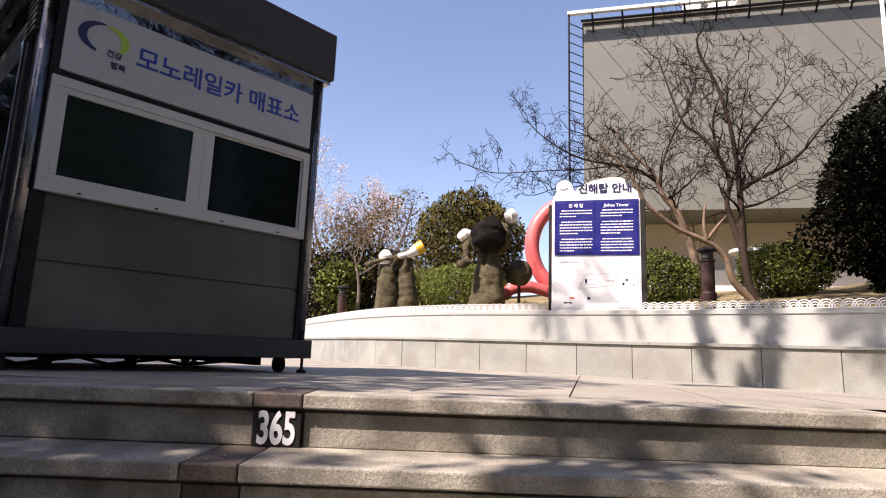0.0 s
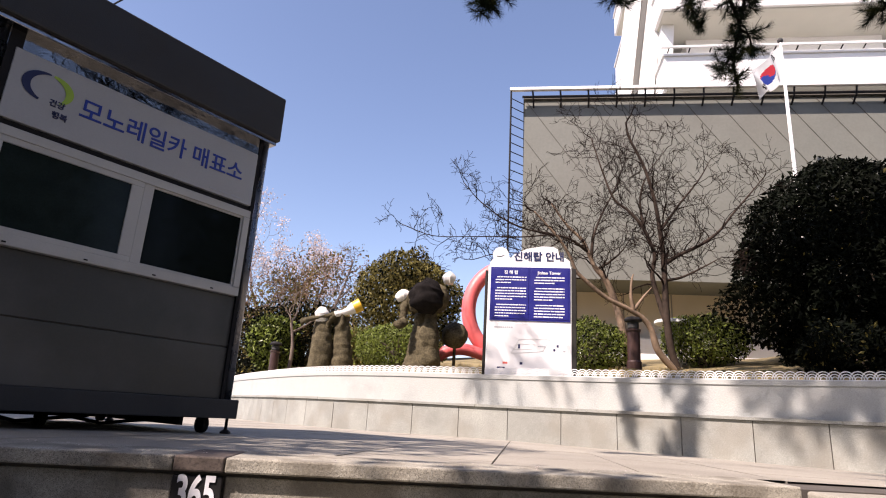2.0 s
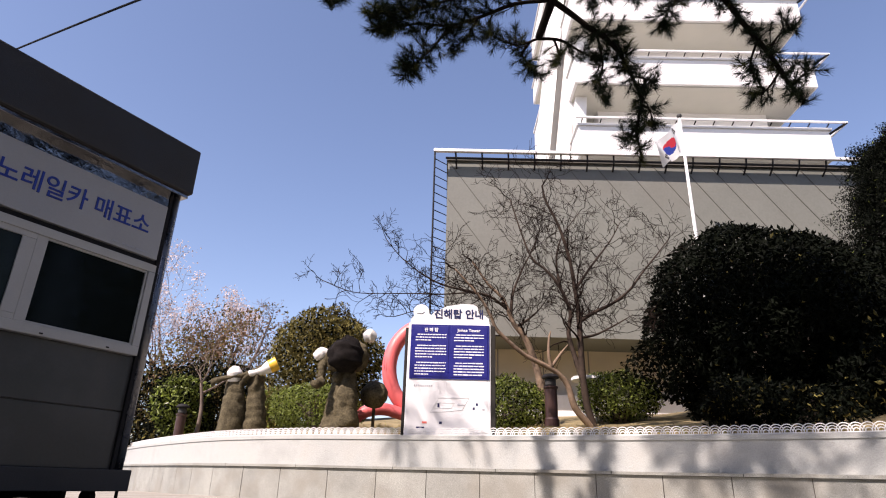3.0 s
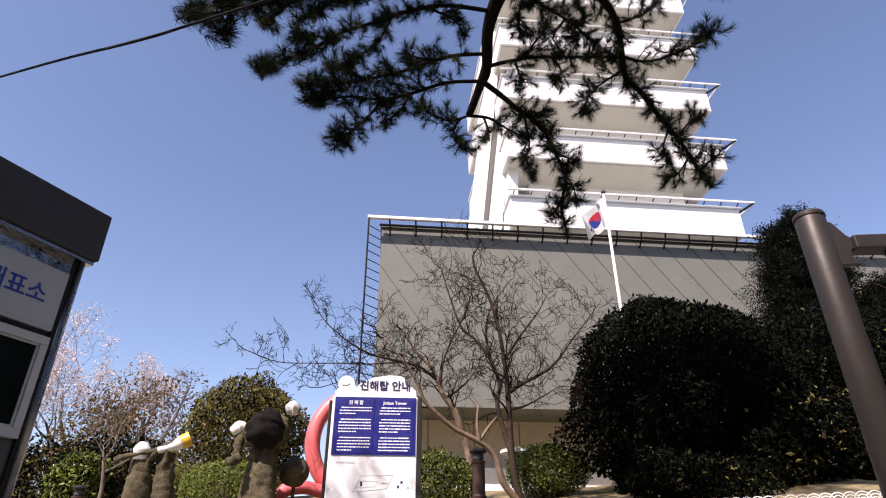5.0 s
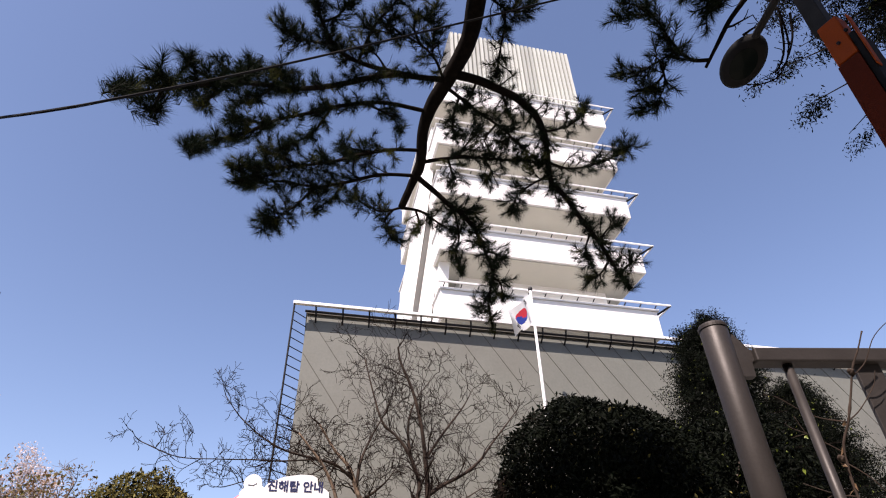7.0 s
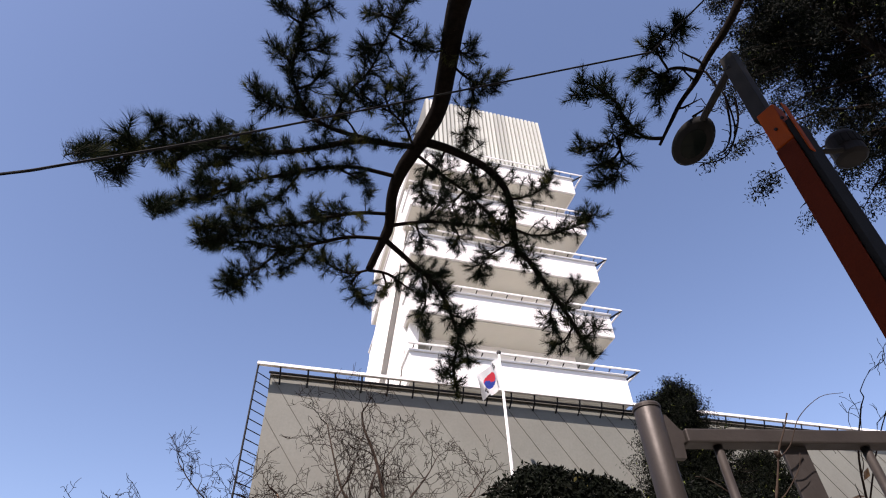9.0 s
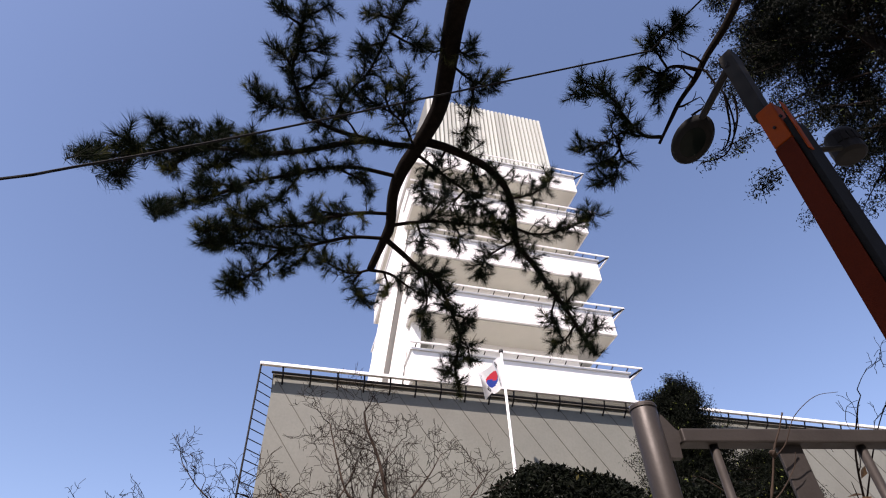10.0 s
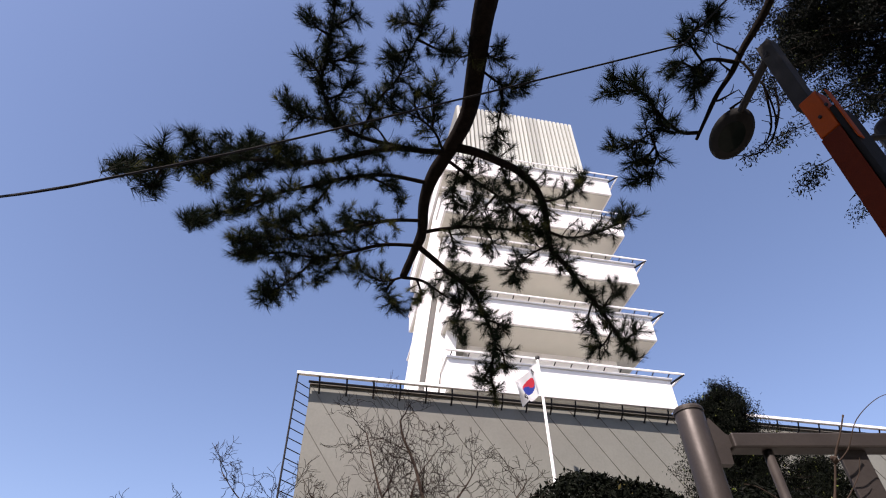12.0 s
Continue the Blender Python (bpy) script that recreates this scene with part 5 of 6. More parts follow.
def cedar(x, y, z0, z1, spread, count, label, seed, lean=(0, 0), low=0.0, per=26):
    """A dark conifer with drooping flat sprays."""
    r = np.random.default_rng(seed)
    t = thing("conifer", label, "tree", pose(x, y, z0))
    h = z1 - z0
    bm = bmesh.new()
    tube(bm, [(0, 0, 0), (lean[0] * 0.5, lean[1] * 0.5, h * 0.5), (lean[0], lean[1], h)], [0.16, 0.1, 0.02], 10)
    tips = []
    for i in range(count):
        f = low + (1 - low) * r.random() ** 0.8
        a = r.random() * 6.283
        L = spread * (1.05 - f) * r.uniform(0.6, 1.1) + 0.15
        b = Vector((lean[0] * f, lean[1] * f, h * f))
        e = b + Vector((math.cos(a) * L, math.sin(a) * L, 0.12 * L))
        tube(bm, [b, b.lerp(e, 0.5) + Vector((0, 0, 0.1 * L)), e], [0.02, 0.014, 0.005], 4, cap=False)
        for q in range(9):
            g = b.lerp(e, r.uniform(0.3, 1.0))
            tips.append((g + Vector(r.normal(size=3)) * 0.12, Vector((math.cos(a), math.sin(a), -0.6)).normalized()))
    part("trunk", bm, "pine_bark", t)
    pts = []
    for p, d in tips:
        c = np.array(p)[None, :] + r.normal(size=(per, 3)) * np.array((0.075, 0.075, 0.05)) + np.array(d)[None, :] * r.random((per, 1)) * 0.22
        pts.append(c)
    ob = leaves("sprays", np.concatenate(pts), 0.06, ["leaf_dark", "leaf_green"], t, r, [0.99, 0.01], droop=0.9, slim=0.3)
    tagged(ob, kind="stuff")
    return t


def shrub(name, x, y, z0, z1, rx, ry, label, mats, shares, n, size, seed, rough=0.22, category="shrub", fill=0.45, trunk="grey_bark", square=0.0):
    """A leafy bush: stems and many leaves near an uneven crown surface."""
    r = np.random.default_rng(seed)
    t = thing(name, label, category, pose(x, y, z0))
    h = z1 - z0
    bm = bmesh.new()
    for i in range(7):
        a = r.random() * 6.283
        e = Vector((math.cos(a) * rx * 0.55, math.sin(a) * ry * 0.55, h * r.uniform(0.5, 0.8)))
        tube(bm, smooth_path([(0.06 * math.cos(a), 0.06 * math.sin(a), -0.05), e * 0.45 + Vector((0, 0, 0.1)), e], 4), [0.05 - 0.0035 * k for k in range(9)], 6)
    tagged(part("stem", bm, trunk, t), kind="stuff")
    pts = blob_points(r, n, (0, 0, h * 0.52), (rx, ry, h * 0.5), rough=rough, fill=fill, square=square)
    pts = pts[pts[:, 2] > 0.02]
    tagged(leaves("foliage", pts, size, mats, t, r, shares), kind="stuff")
    return t


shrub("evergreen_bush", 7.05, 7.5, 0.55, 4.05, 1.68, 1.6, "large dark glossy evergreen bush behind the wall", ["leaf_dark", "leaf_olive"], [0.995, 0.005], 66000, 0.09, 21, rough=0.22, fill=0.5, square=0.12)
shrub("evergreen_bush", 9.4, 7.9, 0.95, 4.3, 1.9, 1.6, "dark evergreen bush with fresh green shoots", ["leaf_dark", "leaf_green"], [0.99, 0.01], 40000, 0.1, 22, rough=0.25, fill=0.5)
shrub("round_evergreen", 0.55, 13.0, 1.2, 3.8, 1.2, 1.0, "round olive evergreen tree in the bed", ["leaf_olive", "leaf_dark"], [0.78, 0.22], 22000, 0.09, 23, rough=0.25, category="tree", fill=0.5)
shrub("clipped_hedge", 0.35, 9.9, 0.8, 1.62, 0.75, 0.5, "clipped bright green domed hedge", ["leaf_green", "leaf_dark"], [0.85, 0.15], 11000, 0.045, 24, rough=0.1, category="hedge")
shrub("clipped_hedge", 3.25, 8.75, 0.85, 1.72, 0.62, 0.45, "clipped green hedge beside the notice board", ["leaf_green", "leaf_dark"], [0.7, 0.3], 10000, 0.05, 25, rough=0.12, category="hedge")
shrub("clipped_hedge", 5.2, 8.9, 1.15, 1.95, 0.7, 0.45, "clipped green hedge beside the dark bush", ["leaf_green", "leaf_dark"], [0.7, 0.3], 10000, 0.05, 26, rough=0.12, category="hedge")
shrub("green_shrub", -2.35, 13.6, 0.7, 2.1, 0.6, 0.6, "fresh green shrub behind the statues", ["leaf_green", "leaf_dark"], [0.6, 0.4], 9000, 0.09, 27, rough=0.3)
shrub("brown_shrub", -2.1, 15.5, 0.7, 3.9, 1.3, 1.0, "brown and olive shrub behind the statues", ["leaf_olive", "leaf_brown"], [0.4, 0.6], 13000, 0.09, 28, rough=0.35)
shrub("dark_shrub", -1.7, 14.0, 0.7, 2.5, 1.5, 0.6, "dark low shrub behind the statues", ["leaf_dark", "leaf_olive"], [0.8, 0.2], 10000, 0.09, 29, rough=0.3)
shrub("dark_shrub", -3.3, 15.2, 0.6, 2.6, 1.1, 0.7, "dark shrub under the blossom tree", ["leaf_dark", "leaf_olive"], [0.7, 0.3], 8000, 0.1, 34, rough=0.3)
shrub("dark_shrub", 5.9, 6.2, 0.6, 1.5, 0.95, 0.7, "low dark shrub behind the fence", ["leaf_dark", "leaf_olive"], [0.92, 0.08], 9000, 0.08, 35, rough=0.3)
shrub("dark_shrub", 7.7, 5.9, 0.6, 2.2, 1.3, 0.9, "dark shrub behind the fence", ["leaf_dark", "leaf_olive"], [0.92, 0.08], 12000, 0.09, 36, rough=0.3)
shrub("low_shrub", -0.35, 11.4, 0.85, 1.75, 0.4, 0.4, "olive shrub between the statues", ["leaf_olive", "leaf_green"], [0.6, 0.4], 4000, 0.08, 30, rough=0.3)
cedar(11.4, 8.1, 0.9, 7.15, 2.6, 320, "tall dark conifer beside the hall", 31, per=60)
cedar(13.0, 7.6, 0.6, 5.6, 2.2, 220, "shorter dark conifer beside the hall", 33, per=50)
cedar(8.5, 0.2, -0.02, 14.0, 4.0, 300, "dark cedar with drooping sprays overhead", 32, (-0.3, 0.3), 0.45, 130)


def bare_tree(name, label, stems, seed, mat="bark", twig="grey_bark", depth=4, kids=3, spread=0.55, bend=0.22, lift=0.12, blossoms=0):
    r = np.random.default_rng(seed)
    t = thing(name, label, "tree")
    tips = []
    for pts, rad, ln in stems:
        bm = bmesh.new()
        path = smooth_path(pts, 5)
        tube(bm, path, [rad * (1 - 0.45 * i / (len(path) - 1)) for i in range(len(path))], 9)
        part("trunk", bm, mat, t, smooth=True)
        bm = bmesh.new()
        d = (path[-1] - path[-3]).normalized()
        for k in range(3):
            j = (len(path) - 1, len(path) - 3, len(path) - 5)[k]
            hd = (d + Vector(r.normal(size=3)) * (0.35 + 0.2 * k)).normalized()
            grow(bm, r, path[j], hd, ln, rad * 0.5, depth, tips, bend, kids, spread, lift, 0.7)
        tagged(part("branch", bm, twig, t), kind="stuff")
    if blossoms:
        c = np.concatenate([np.array(p)[None, :] + r.normal(size=(blossoms, 3)) * 0.09 for p, _ in tips])
        tagged(leaves("blossom", c, 0.05, ["blossom"], t, r, slim=0.8), kind="stuff")
    return t


SPREAD = {}
SPREAD["stem"] = [(4.51, 8.4, 0.87), (4.37, 8.39, 1.28), (4.31, 8.38, 1.77), (4.3, 8.37, 2.27), (4.29, 8.36, 2.78), (4.24, 8.34, 3.21), (4.16, 8.33, 3.73), (4.0, 8.32, 4.26), (3.78, 8.31, 4.7), (3.72, 8.3, 4.97)]
SPREAD["low_arm"] = [(4.38, 8.4, 0.9), (4.16, 8.38, 1.27), (4.05, 8.36, 1.59), (3.92, 8.35, 1.75), (3.72, 8.33, 1.86), (3.35, 8.31, 2.01), (3.06, 8.29, 2.21), (2.86, 8.27, 2.38), (2.77, 8.25, 2.57), (2.59, 8.24, 2.85), (2.36, 8.22, 3.08), (2.18, 8.2, 3.25)]
SPREAD["back_stem"] = [(4.34, 8.4, 1.65), (4.22, 8.43, 2.07), (4.14, 8.45, 2.46), (4.2, 8.47, 2.81), (4.04, 8.5, 3.25), (3.83, 8.53, 3.52), (3.59, 8.55, 3.72), (3.42, 8.57, 4.17), (3.24, 8.6, 4.79)]
SPREAD["side_arm"] = [(4.32, 8.4, 2.62), (4.56, 8.37, 2.81), (4.88, 8.33, 2.98), (5.2, 8.3, 3.23), (5.46, 8.27, 3.56), (5.76, 8.23, 3.92), (6.01, 8.2, 4.23)]
SPREAD["high_arm"] = [(4.28, 8.4, 3.18), (4.63, 8.4, 3.68), (4.98, 8.4, 4.13), (5.21, 8.4, 4.52)]
SPREAD["fork"] = [(4.08, 8.5, 3.21), (4.01, 8.5, 3.7), (4.14, 8.5, 4.16), (4.47, 8.5, 4.64)]
SPREAD["short_arm"] = [(3.79, 8.3, 1.84), (3.72, 8.3, 2.07), (3.74, 8.3, 2.32), (3.77, 8.3, 2.42)]
SPREAD["short_side"] = [(3.79, 8.3, 1.87), (3.93, 8.3, 2.09), (4.05, 8.3, 2.23)]
SPREAD["low_side"] = [(4.32, 8.4, 2.36), (4.56, 8.33, 2.44), (4.86, 8.27, 2.6), (5.16, 8.2, 2.78)]
THICK = {}
THICK["trunk"] = [(3.96, 9.0, 1.16), (3.88, 9.01, 1.6), (3.85, 9.02, 1.82), (3.73, 9.03, 2.22), (3.6, 9.04, 2.5), (3.45, 9.06, 2.68), (3.37, 9.07, 2.86), (3.24, 9.08, 3.14), (2.99, 9.09, 3.37), (2.71, 9.1, 3.75)]
THICK["left_arm"] = [(3.29, 9.0, 2.93), (3.01, 9.0, 3.11), (2.67, 9.0, 3.17), (2.22, 9.0, 3.23), (1.86, 9.0, 3.37), (1.46, 9.0, 3.64), (1.18, 9.0, 3.94)]
THICK["long_arm"] = [(2.72, 9.0, 3.16), (2.14, 8.96, 3.06), (1.72, 8.92, 3.02), (1.22, 8.88, 2.96), (0.69, 8.84, 2.92), (0.2, 8.8, 3.05)]
THICK["right_arm"] = [(3.36, 9.0, 2.8), (3.43, 9.05, 3.23), (3.62, 9.1, 3.69), (3.86, 9.15, 4.15), (4.02, 9.2, 4.58)]
THICK["inner_arm"] = [(3.47, 9.0, 2.64), (3.65, 9.0, 2.76), (3.88, 9.0, 2.97), (4.07, 9.0, 3.24)]
THICK["drop_arm"] = [(2.94, 9.0, 3.11), (2.38, 8.93, 2.79), (1.84, 8.87, 2.75), (1.39, 8.8, 2.58)]


def spread_tree(label, limbs, trunk, thick, seed, pale, gap=0.17, reach=1.0):
    """A leafless tree: limbs along given lines, with side branches and twigs that grow out and up."""
    r = np.random.default_rng(seed)
    t = thing("bare_tree", label, "tree")
    snap(limbs, trunk)
    for key, pts in limbs.items():
        path = smooth_path(pts, 5)
        r0 = thick.get(key, 0.026)
        n = len(path) - 1
        radii = [max(0.007, r0 * (1 - 0.78 * i / n) * (1 + 0.12 * noise.noise(path[i] * 5))) for i in range(n + 1)]
        bm = bmesh.new()
        tube(bm, path, radii, 9)
        part("limb" if key != trunk else "trunk", bm, "bark" if key in pale else "twig_bark", t, smooth=True)
        if key.startswith("short"):
            continue
        bm, tips, s = bmesh.new(), [], 0.0
        for i in range(n):
            s += (path[i + 1] - path[i]).length
            if s < gap or path[i].z < 2.25:
                continue
            s = 0.0
            ahead = (path[i + 1] - path[i]).normalized()
            side = ahead.cross(Vector(r.normal(size=3))).normalized()
            grow(bm, r, path[i], ahead * 0.7 + side * 0.9 + Vector((0, 0, 0.25)), reach * r.uniform(0.3, 0.62), max(0.007, radii[i] * 0.4), 3, tips, 0.3, 3, 0.66, 0.06, 0.72, 0.0034)
        grow(bm, r, path[-1], path[-1] - path[-2], 0.35 * reach, max(0.007, radii[-1]), 3, tips, 0.3, 3, 0.55, 0.06, 0.74, 0.0034)
        tagged(part("branch", bm, "twig", t), kind="stuff")
    return t


spread_tree("leafless multi-stemmed tree with smooth tan bark and dark twigs", SPREAD, "stem", {"stem": 0.062, "low_arm": 0.055, "back_stem": 0.045, "side_arm": 0.035, "short_arm": 0.035, "short_side": 0.03}, 41, ("low_arm", "short_arm", "short_side"), gap=0.13, reach=0.9)
spread_tree("leafless tree with a thick tan trunk and long low arm", THICK, "trunk", {"trunk": 0.075, "left_arm": 0.026, "long_arm": 0.014, "drop_arm": 0.012, "right_arm": 0.03}, 42, ("trunk",), gap=0.14, reach=0.62)
bare_tree("blossom_tree", "tree with pale pink blossom and bare twigs", [
    ([(-3.2, 16.5, 0.6), (-3.2, 16.5, 1.8), (-3.5, 16.5, 2.8)], 0.1, 1.1),
    ([(-3.1, 16.5, 0.6), (-2.9, 16.5, 2.0), (-2.6, 16.5, 2.8)], 0.1, 1.0)], 43, mat="grey_bark", depth=4, blossoms=22)
bare_tree("bare_tree", "thin leafless tree with pale bark behind the statues", [
    ([(-1.75, 12.0, 0.6), (-1.72, 12.0, 1.3), (-1.8, 12.0, 1.8)], 0.045, 0.6),
    ([(-1.4, 14.6, 0.7), (-1.3, 14.6, 2.2), (-1.0, 14.6, 3.2)], 0.05, 0.6)], 44, mat="grey_bark", depth=3)
sap = thing("sapling", "thin leafless sapling with a few brown leaves", "sapling")
for k, pts in enumerate(([(2.84, 1.06, -0.02), (2.82, 1.0, 0.7), (2.79, 0.9, 1.12), (2.75, 0.78, 1.3), (2.76, 0.74, 1.36)], [(2.81, 0.98, 0.82), (2.7, 0.9, 1.0), (2.63, 0.86, 1.05)],
                         [(2.8, 0.93, 1.02), (2.86, 0.84, 1.2), (2.9, 0.74, 1.34), (2.95, 0.68, 1.38)], [(2.82, 1.0, 0.72), (2.6, 0.95, 0.86), (2.45, 0.9, 0.93)])):
    bm = bmesh.new()
    path = smooth_path(pts, 5)
    tube(bm, path, [(0.006 if k == 0 else 0.0035) * (1 - 0.7 * q / (len(path) - 1)) for q in range(len(path))], 6)
    part("stem" if k == 0 else "shoot", bm, "twig", sap, smooth=True)
rs = np.random.default_rng(46)
bm, tips = bmesh.new(), []
for p in ((2.76, 0.74, 1.36), (2.95, 0.68, 1.38), (2.86, 0.84, 1.2), (2.79, 0.9, 1.12)):
    grow(bm, rs, p, (0.2, -0.15, 0.5), 0.12, 0.0022, 3, tips, 0.3, 2, 0.7, 0.05, 0.75, 0.0011)
tagged(part("twigs", bm, "twig", sap), kind="stuff")
tagged(leaves("brown_leaves", np.array([(2.79, 0.9, 1.1), (2.8, 0.92, 1.05), (2.81, 0.95, 0.95), (2.76, 0.8, 1.0), (2.83, 0.98, 0.85), (2.7, 0.9, 1.0), (2.78, 0.88, 0.9)]), 0.05, ["leaf_brown"], sap, rs), kind="stuff")

# a knobbly cut stem beside the handrail
sap = thing("sapling", "pale leafless sapling with a knobbly stem beside the handrail", "sapling")
for k, (pts, w) in enumerate((
        ([(2.02, 0.86, -0.02), (2.0, 0.85, 0.4), (1.985, 0.84, 0.68), (1.985, 0.825, 0.8), (2.0, 0.79, 0.87), (2.015, 0.755, 0.95), (2.025, 0.73, 1.01), (2.04, 0.7, 1.06), (2.055, 0.675, 1.11)], 0.0095),
        ([(2.0, 0.79, 0.868), (1.95, 0.83, 0.885), (1.915, 0.855, 0.91), (1.87, 0.885, 0.955), (1.845, 0.905, 0.966)], 0.0042),
        ([(1.985, 0.825, 0.79), (1.945, 0.85, 0.825), (1.92, 0.87, 0.85), (1.9, 0.875, 0.9)], 0.0036),
        ([(1.92, 0.87, 0.85), (1.895, 0.89, 0.868), (1.885, 0.9, 0.885)], 0.0026),
        ([(1.92, 0.87, 0.85), (1.88, 0.895, 0.84)], 0.0022),
        ([(1.985, 0.84, 0.68), (1.94, 0.87, 0.69), (1.9, 0.92, 0.725)], 0.0045),
        ([(1.985, 0.84, 0.66), (1.93, 0.88, 0.675), (1.885, 0.94, 0.69)], 0.004),
        ([(1.94, 0.87, 0.69), (1.915, 0.9, 0.675), (1.88, 0.94, 0.672)], 0.003),
        ([(1.985, 0.84, 0.67), (2.03, 0.8, 0.655), (2.1, 0.77, 0.65)], 0.006),
        ([(1.98, 0.835, 0.77), (2.01, 0.8, 0.72), (2.04, 0.78, 0.66)], 0.004),
        ([(2.02, 0.74, 0.985), (2.045, 0.7, 1.02), (2.07, 0.655, 1.09), (2.11, 0.59, 1.135), (2.15, 0.54, 1.135)], 0.0036),
        ([(2.0, 0.79, 0.87), (2.03, 0.76, 0.9), (2.07, 0.72, 0.96), (2.075, 0.7, 1.0)], 0.004))):
    bm = bmesh.new()
    path = smooth_path(pts, 5)
    tube(bm, path, [0.5 * w * (1 - 0.6 * q / (len(path) - 1)) * (1.5 if k == 0 and q % 9 == 4 else 1.0) for q in range(len(path))], 7)
    part("stem" if k == 0 else "shoot", bm, "twig_bark", sap, smooth=True)
for p in ((1.965, 0.83, 0.775), (2.02, 0.735, 1.0)):
    bm = bmesh.new()
    bmesh.ops.create_icosphere(bm, subdivisions=3, radius=0.009)
    for v in bm.verts:
        v.co *= 1 + 0.3 * math.sin(v.co.x * 470 + p[0] * 9) * math.sin(v.co.z * 410 + v.co.y * 300)
    bmesh.ops.translate(bm, verts=bm.verts, vec=p)
    part("knob", bm, "twig_bark", sap, "pale knobbly pruning scar", smooth=True)

rs = np.random.default_rng(47)
tagged(leaves("brown_leaves", np.array([(1.985, 0.835, 0.72), (1.99, 0.84, 0.76), (1.98, 0.83, 0.69), (1.985, 0.82, 0.8), (2.0, 0.8, 0.84)]) + rs.normal(size=(5, 3)) * 0.012, 0.035, ["leaf_brown"], sap, rs), kind="stuff")

# tall evergreens round the stairs, added unseen behind the walker to block skylight
r = np.random.default_rng(70)
for i, (x, y, h, w) in enumerate(((-10.5, -5.5, 9.5, 2.6), (-6.0, -9.0, 11.0, 3.2), (-1.5, -12.5, 12.0, 3.4), (4.0, -12.0, 12.0, 3.4), (9.5, -9.0, 11.0, 3.4), (13.5, -6.0, 10.0, 3.0), (-13.5, 3.5, 7.5, 2.6), (16.5, 1.5, 9.0, 2.4))):
    shrub("unseen_evergreen", x, y, -3.2, h, w, w, "unseen tall dark evergreen tree added to block skylight", ["leaf_dark", "leaf_olive"], [0.85, 0.15], 7000, 0.42, 71 + i, rough=0.3, category="tree", fill=0.6)
# broad crown added out of view, to shade the landing and the left steps
t = shrub("unseen_evergreen", -8.75, -1.7, 4.6, 9.0, 2.9, 2.7, "broad evergreen tree added out of view, shading the landing", ["leaf_dark", "leaf_olive"], [0.85, 0.15], 26000, 0.2, 90, rough=0.35, category="tree", fill=0.8)
bm = bmesh.new()
tube(bm, [(0, 0, -4.65), (0.1, 0.1, -2), (0, 0, 1.0)], [0.22, 0.18, 0.12], 10)
part("trunk", bm, "grey_bark", t)
# unseen crown placed on the sun's side of the lamp post to shade it
t = shrub("unseen_evergreen", 0.1, -1.7, 6.3, 8.7, 1.45, 1.2, "unseen evergreen crown added to shade the lamp post", ["leaf_dark", "leaf_olive"], [0.85, 0.15], 3200, 0.2, 91, rough=0.3, category="tree", fill=0.8)
bm = bmesh.new()
tube(bm, smooth_path([(-0.6, -5.0, -9.5), (-0.5, -4.4, -5), (-0.2, -2.0, -1.5), (0, 0, 0.9)], 5), [0.2 - 0.007 * k for k in range(16)], 10)
part("trunk", bm, "grey_bark", t)

# sparse crown added out of view, for dappled shade on the steps
t = shrub("unseen_evergreen", -3.6, -1.0, 5.4, 6.6, 0.6, 0.6, "unseen thin evergreen crown added to dapple the steps", ["leaf_dark", "leaf_olive"], [0.85, 0.15], 130, 0.18, 92, rough=0.3, category="tree", fill=0.9)
bm = bmesh.new()
tube(bm, smooth_path([(-0.9, -3.4, -8.6), (-0.8, -2.8, -4), (-0.4, -1.2, -1.2), (0, 0, 0.5)], 5), [0.14 - 0.006 * k for k in range(16)], 9)
part("trunk", bm, "grey_bark", t)

# bushes added out of view on the left, to keep skylight off the steps
for x, y, h, w, sd in ((-5.8, 0.4, 7.6, 1.8, 95), (-5.9, 4.4, 3.4, 1.4, 96), (-4.9, -3.8, 5.8, 2.0, 97)):
    shrub("evergreen_bush", x, y, -0.05 if y > -3 else -3.2, h, w, w, "unseen dense dark evergreen bush added to block skylight", ["leaf_dark", "leaf_olive"], [0.85, 0.15], 9000, 0.2, sd, rough=0.25, fill=0.5)

# dry grass along the bed
rng = np.random.default_rng(50)
spots = []
for i in range(2600):
    k = int(rng.integers(24, 84))
    p = offset(WALL[k:k + 3], -0.3)[1]
    d = rng.random() ** 1.5 * 2.6
    x, y = p.x + rng.normal() * 0.1, p.y + d
    spots.append(((x, y, bed_z(x, y)), (0, 0, 1)))
spots = [(Vector(a), Vector(b)) for a, b in spots]
gr = tufts("dry_grass", spots, None, rng, length=0.09, per=6, brush=0.09, mats=("grass_dry", "leaf_green"), dry=0.2, width=0.0029)
tagged(gr, "tufts of dry yellow grass on the bed", "grass", kind="stuff")

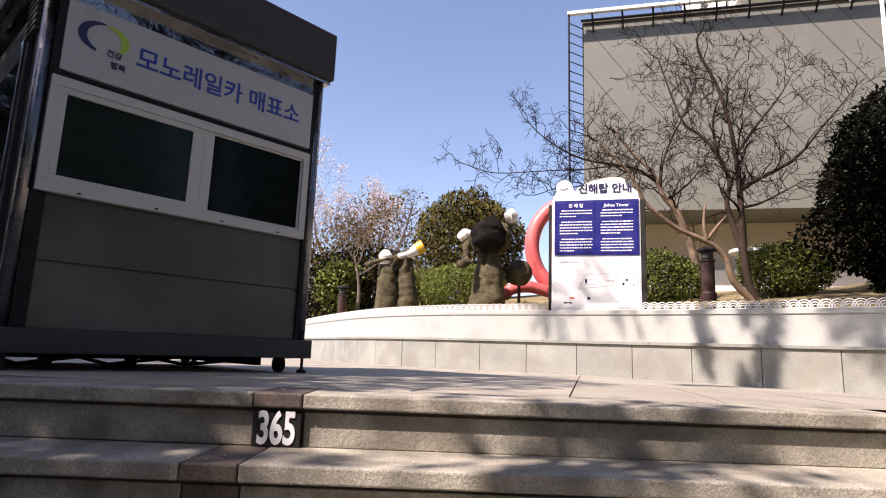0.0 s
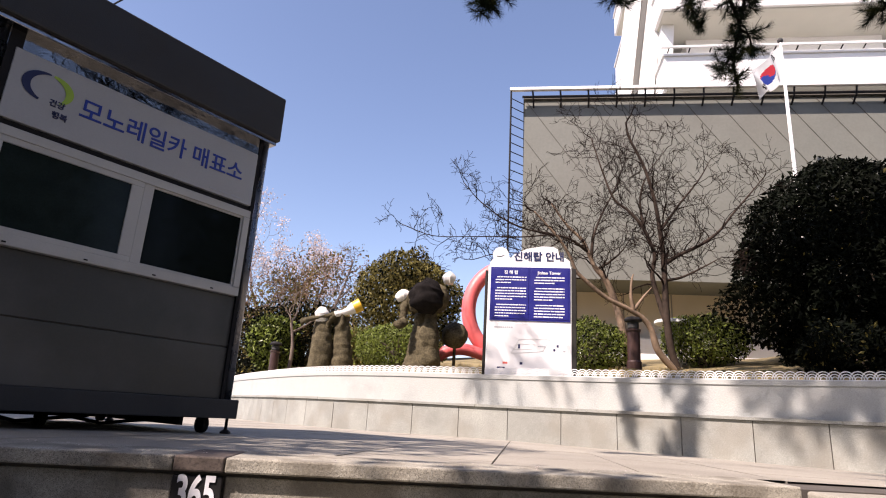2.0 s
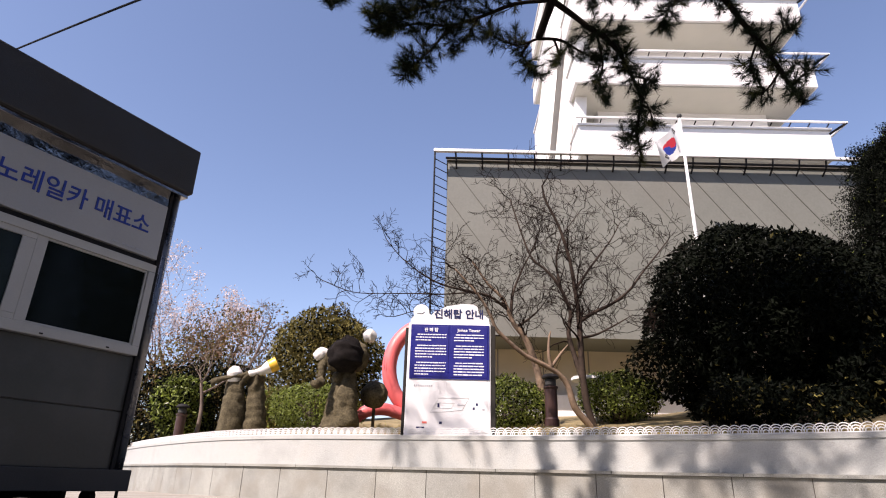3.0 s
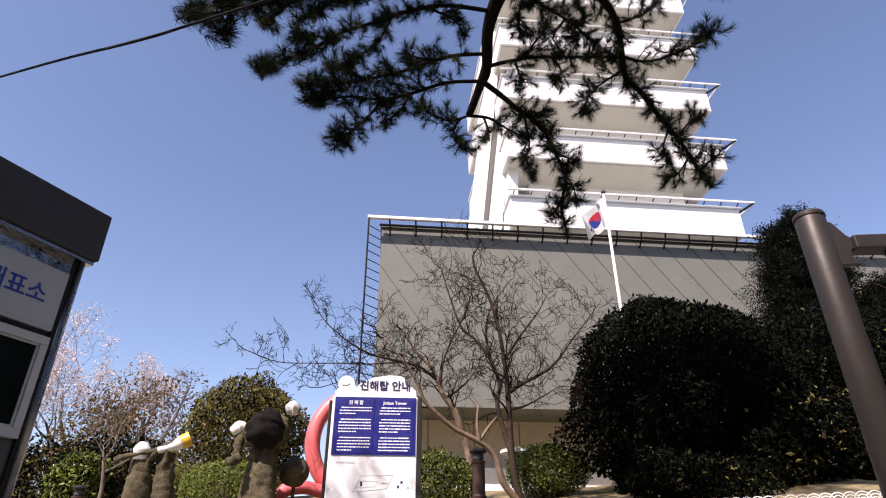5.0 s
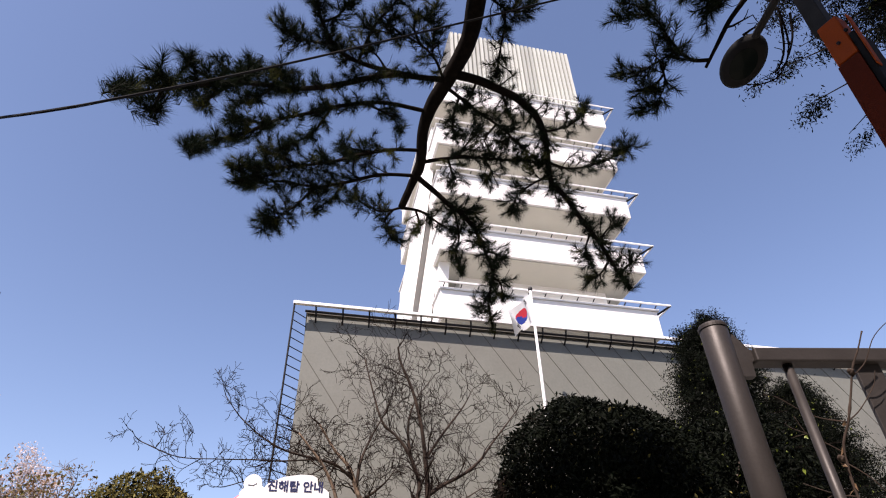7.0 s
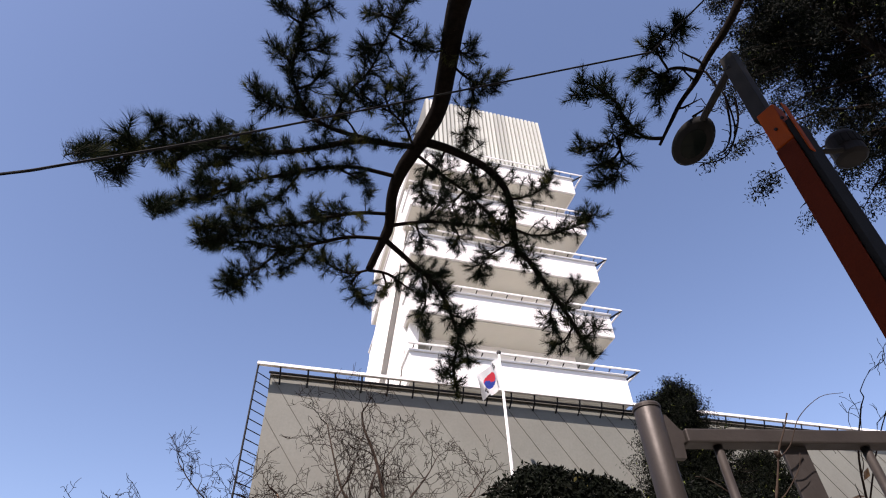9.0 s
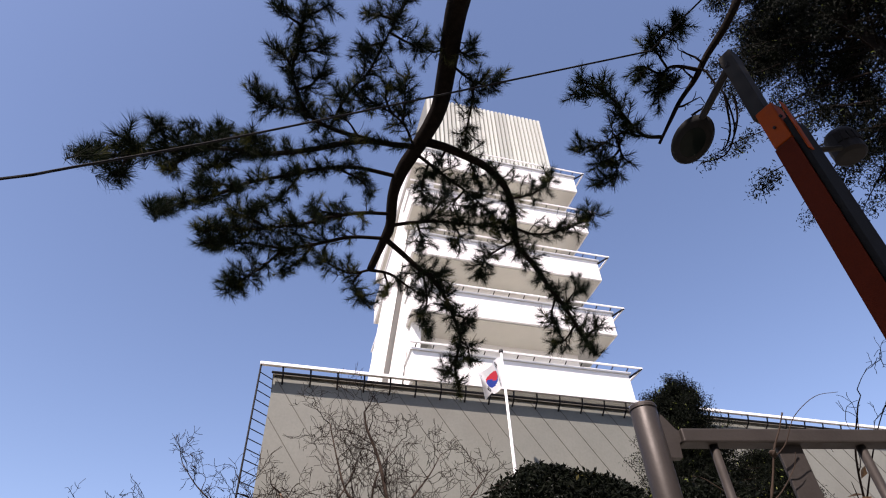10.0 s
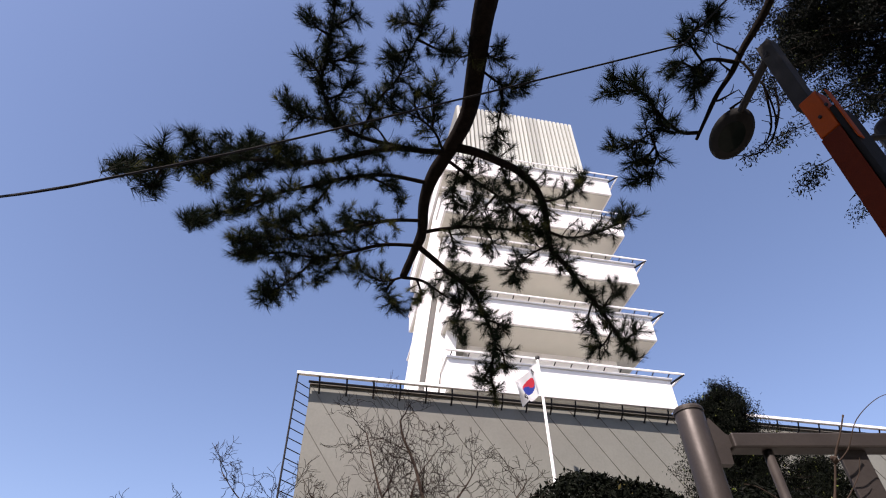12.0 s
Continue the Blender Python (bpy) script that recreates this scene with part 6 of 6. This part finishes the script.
# ---- paving, steps and wall stones ----
rng = np.random.default_rng(60)
AX = Vector((0.972, -0.235, 0))
AY = Vector((0.235, 0.972, 0))
SW, SL = 0.62, 1.25
for i in range(-14, 12):
    for j in range(-1, 9):
        c = Vector((0.42, 3.3, 0)) + AX * (SW * i) + AY * (SL * (j + (0.5 if i % 2 else 0)))
        if c.x < -7 or c.x > 6.5 or c.y < 1.6 or c.y > 13 or c.y > wall_y(c.x) + 0.5:
            continue
        bm = bmesh.new()
        cs = [c + AX * (sx * (SW / 2 - 0.004)) + AY * (sy * (SL / 2 - 0.004)) for sx, sy in ((-1, -1), (1, -1), (1, 1), (-1, 1))]
        jit = rng.uniform(-0.0012, 0.0012)
        top = [bm.verts.new((q.x, q.y, ground_z(q.x, q.y) + jit)) for q in cs]
        low = [bm.verts.new((q.x, q.y, ground_z(q.x, q.y) - 0.03)) for q in cs]
        bm.faces.new(top)
        for k in range(4):
            bm.faces.new((top[k], top[(k + 1) % 4], low[(k + 1) % 4], low[k]))
        if min(q.y for q in cs) < 2.41:
            bmesh.ops.bisect_plane(bm, geom=bm.verts[:] + bm.edges[:] + bm.faces[:], plane_co=(0, 2.41, 0), plane_no=(0, -1, 0), clear_outer=True)
        if len(bm.faces) < 2:
            bm.free()
            continue
        part("slab", bm, "granite", landing)

for k in range(9):
    y = NOSE - TREAD * k
    z = -RISE * k
    s0, s1 = -0.615 - 0.105 * k, -0.447 - 0.105 * k
    cuts = [-3.2, -1.9 + 0.1 * k, s0, s1, 1.62]
    for a, b in zip(cuts, cuts[1:]):
        dark = abs(a - s0) < 1e-6
        part("cap_stone", boxed(a + 0.002, b - 0.002, y, y + TREAD + 0.04, z - 0.05, z + rng.uniform(-0.0015, 0.0015), 0.006), "step_dark" if dark else "step", stairs)
        part("riser_stone", boxed(a + 0.003, b - 0.003, y + (0.012 if dark and k == 0 else 0.034), y + 0.07, z - RISE + 0.002, z - 0.064, 0.003), "plate" if dark and k == 0 else ("step_dark" if dark else "step"), stairs)
cx = (-0.615 - 0.447) / 2
words("365", 0.148, "letter_white", stairs, Matrix.Translation((cx, NOSE + 0.0095, -0.121)) @ bface @ Matrix.Diagonal((0.6, 1, 1, 1)), name="number_plate_digits", bold=0.004, thick=0.0015)

# fallen petals on the treads
petals = []
for i in range(140):
    k = int(rng.integers(0, 3))
    petals.append((rng.uniform(-1.6, 1.4), NOSE - TREAD * k + rng.uniform(0.03, 0.27), -RISE * k + 0.004))
pm = []
for x, y, z in petals:
    a = rng.random() * 6.28
    r = rng.uniform(0.003, 0.007)
    pm += [(x + r * math.cos(a + q * 1.571), y + r * math.sin(a + q * 1.571), z + (0.002 if q % 2 else 0)) for q in range(4)]
pe = new("fallen_petals", quads_mesh("fallen_petals", np.array(pm), 4, ["blossom"]))
tagged(pe, "small pale petals fallen on the treads", "petals", kind="stuff")


def along(line, s0, s1, out0, out1, z0, z1, n=3):
    """A wall stone between two runs of the line."""
    acc, pos = 0.0, []
    want = [s0 + (s1 - s0) * i / n for i in range(n + 1)]
    for w in want:
        acc = 0.0
        for a, b in zip(line, line[1:]):
            L = (b - a).length
            if acc + L >= w:
                t = (b - a).normalized()
                pos.append((a + t * (w - acc), Vector((t.y, -t.x, 0))))
                break
            acc += L
    if len(pos) < 2:
        return None
    bm = bmesh.new()
    strip(bm, [p + nn * out0 for p, nn in pos], [p + nn * out1 for p, nn in pos], z0, z1)
    return bm


total = sum((b - a).length for a, b in zip(WALL, WALL[1:]))
s = 0.0
while s < total - 0.7:
    w = 0.66 + rng.uniform(-0.03, 0.03)
    bm = along(WALL, s + 0.004, s + w - 0.004, 0.0, 0.1, -0.35, LEDGE - 0.034)
    if bm:
        part("wall_stone", bm, "wall_granite", planter)
    s += w
s = 0.3
while s < total - 1.4:
    w = 1.3 + rng.uniform(-0.05, 0.05)
    bm = along(WALL, s + 0.003, s + w - 0.003, -0.03, 0.125, LEDGE - 0.03, LEDGE + rng.uniform(-0.003, 0.003), 5)
    if bm:
        part("ledge_stone", bm, "wall_granite", planter)
    s += w
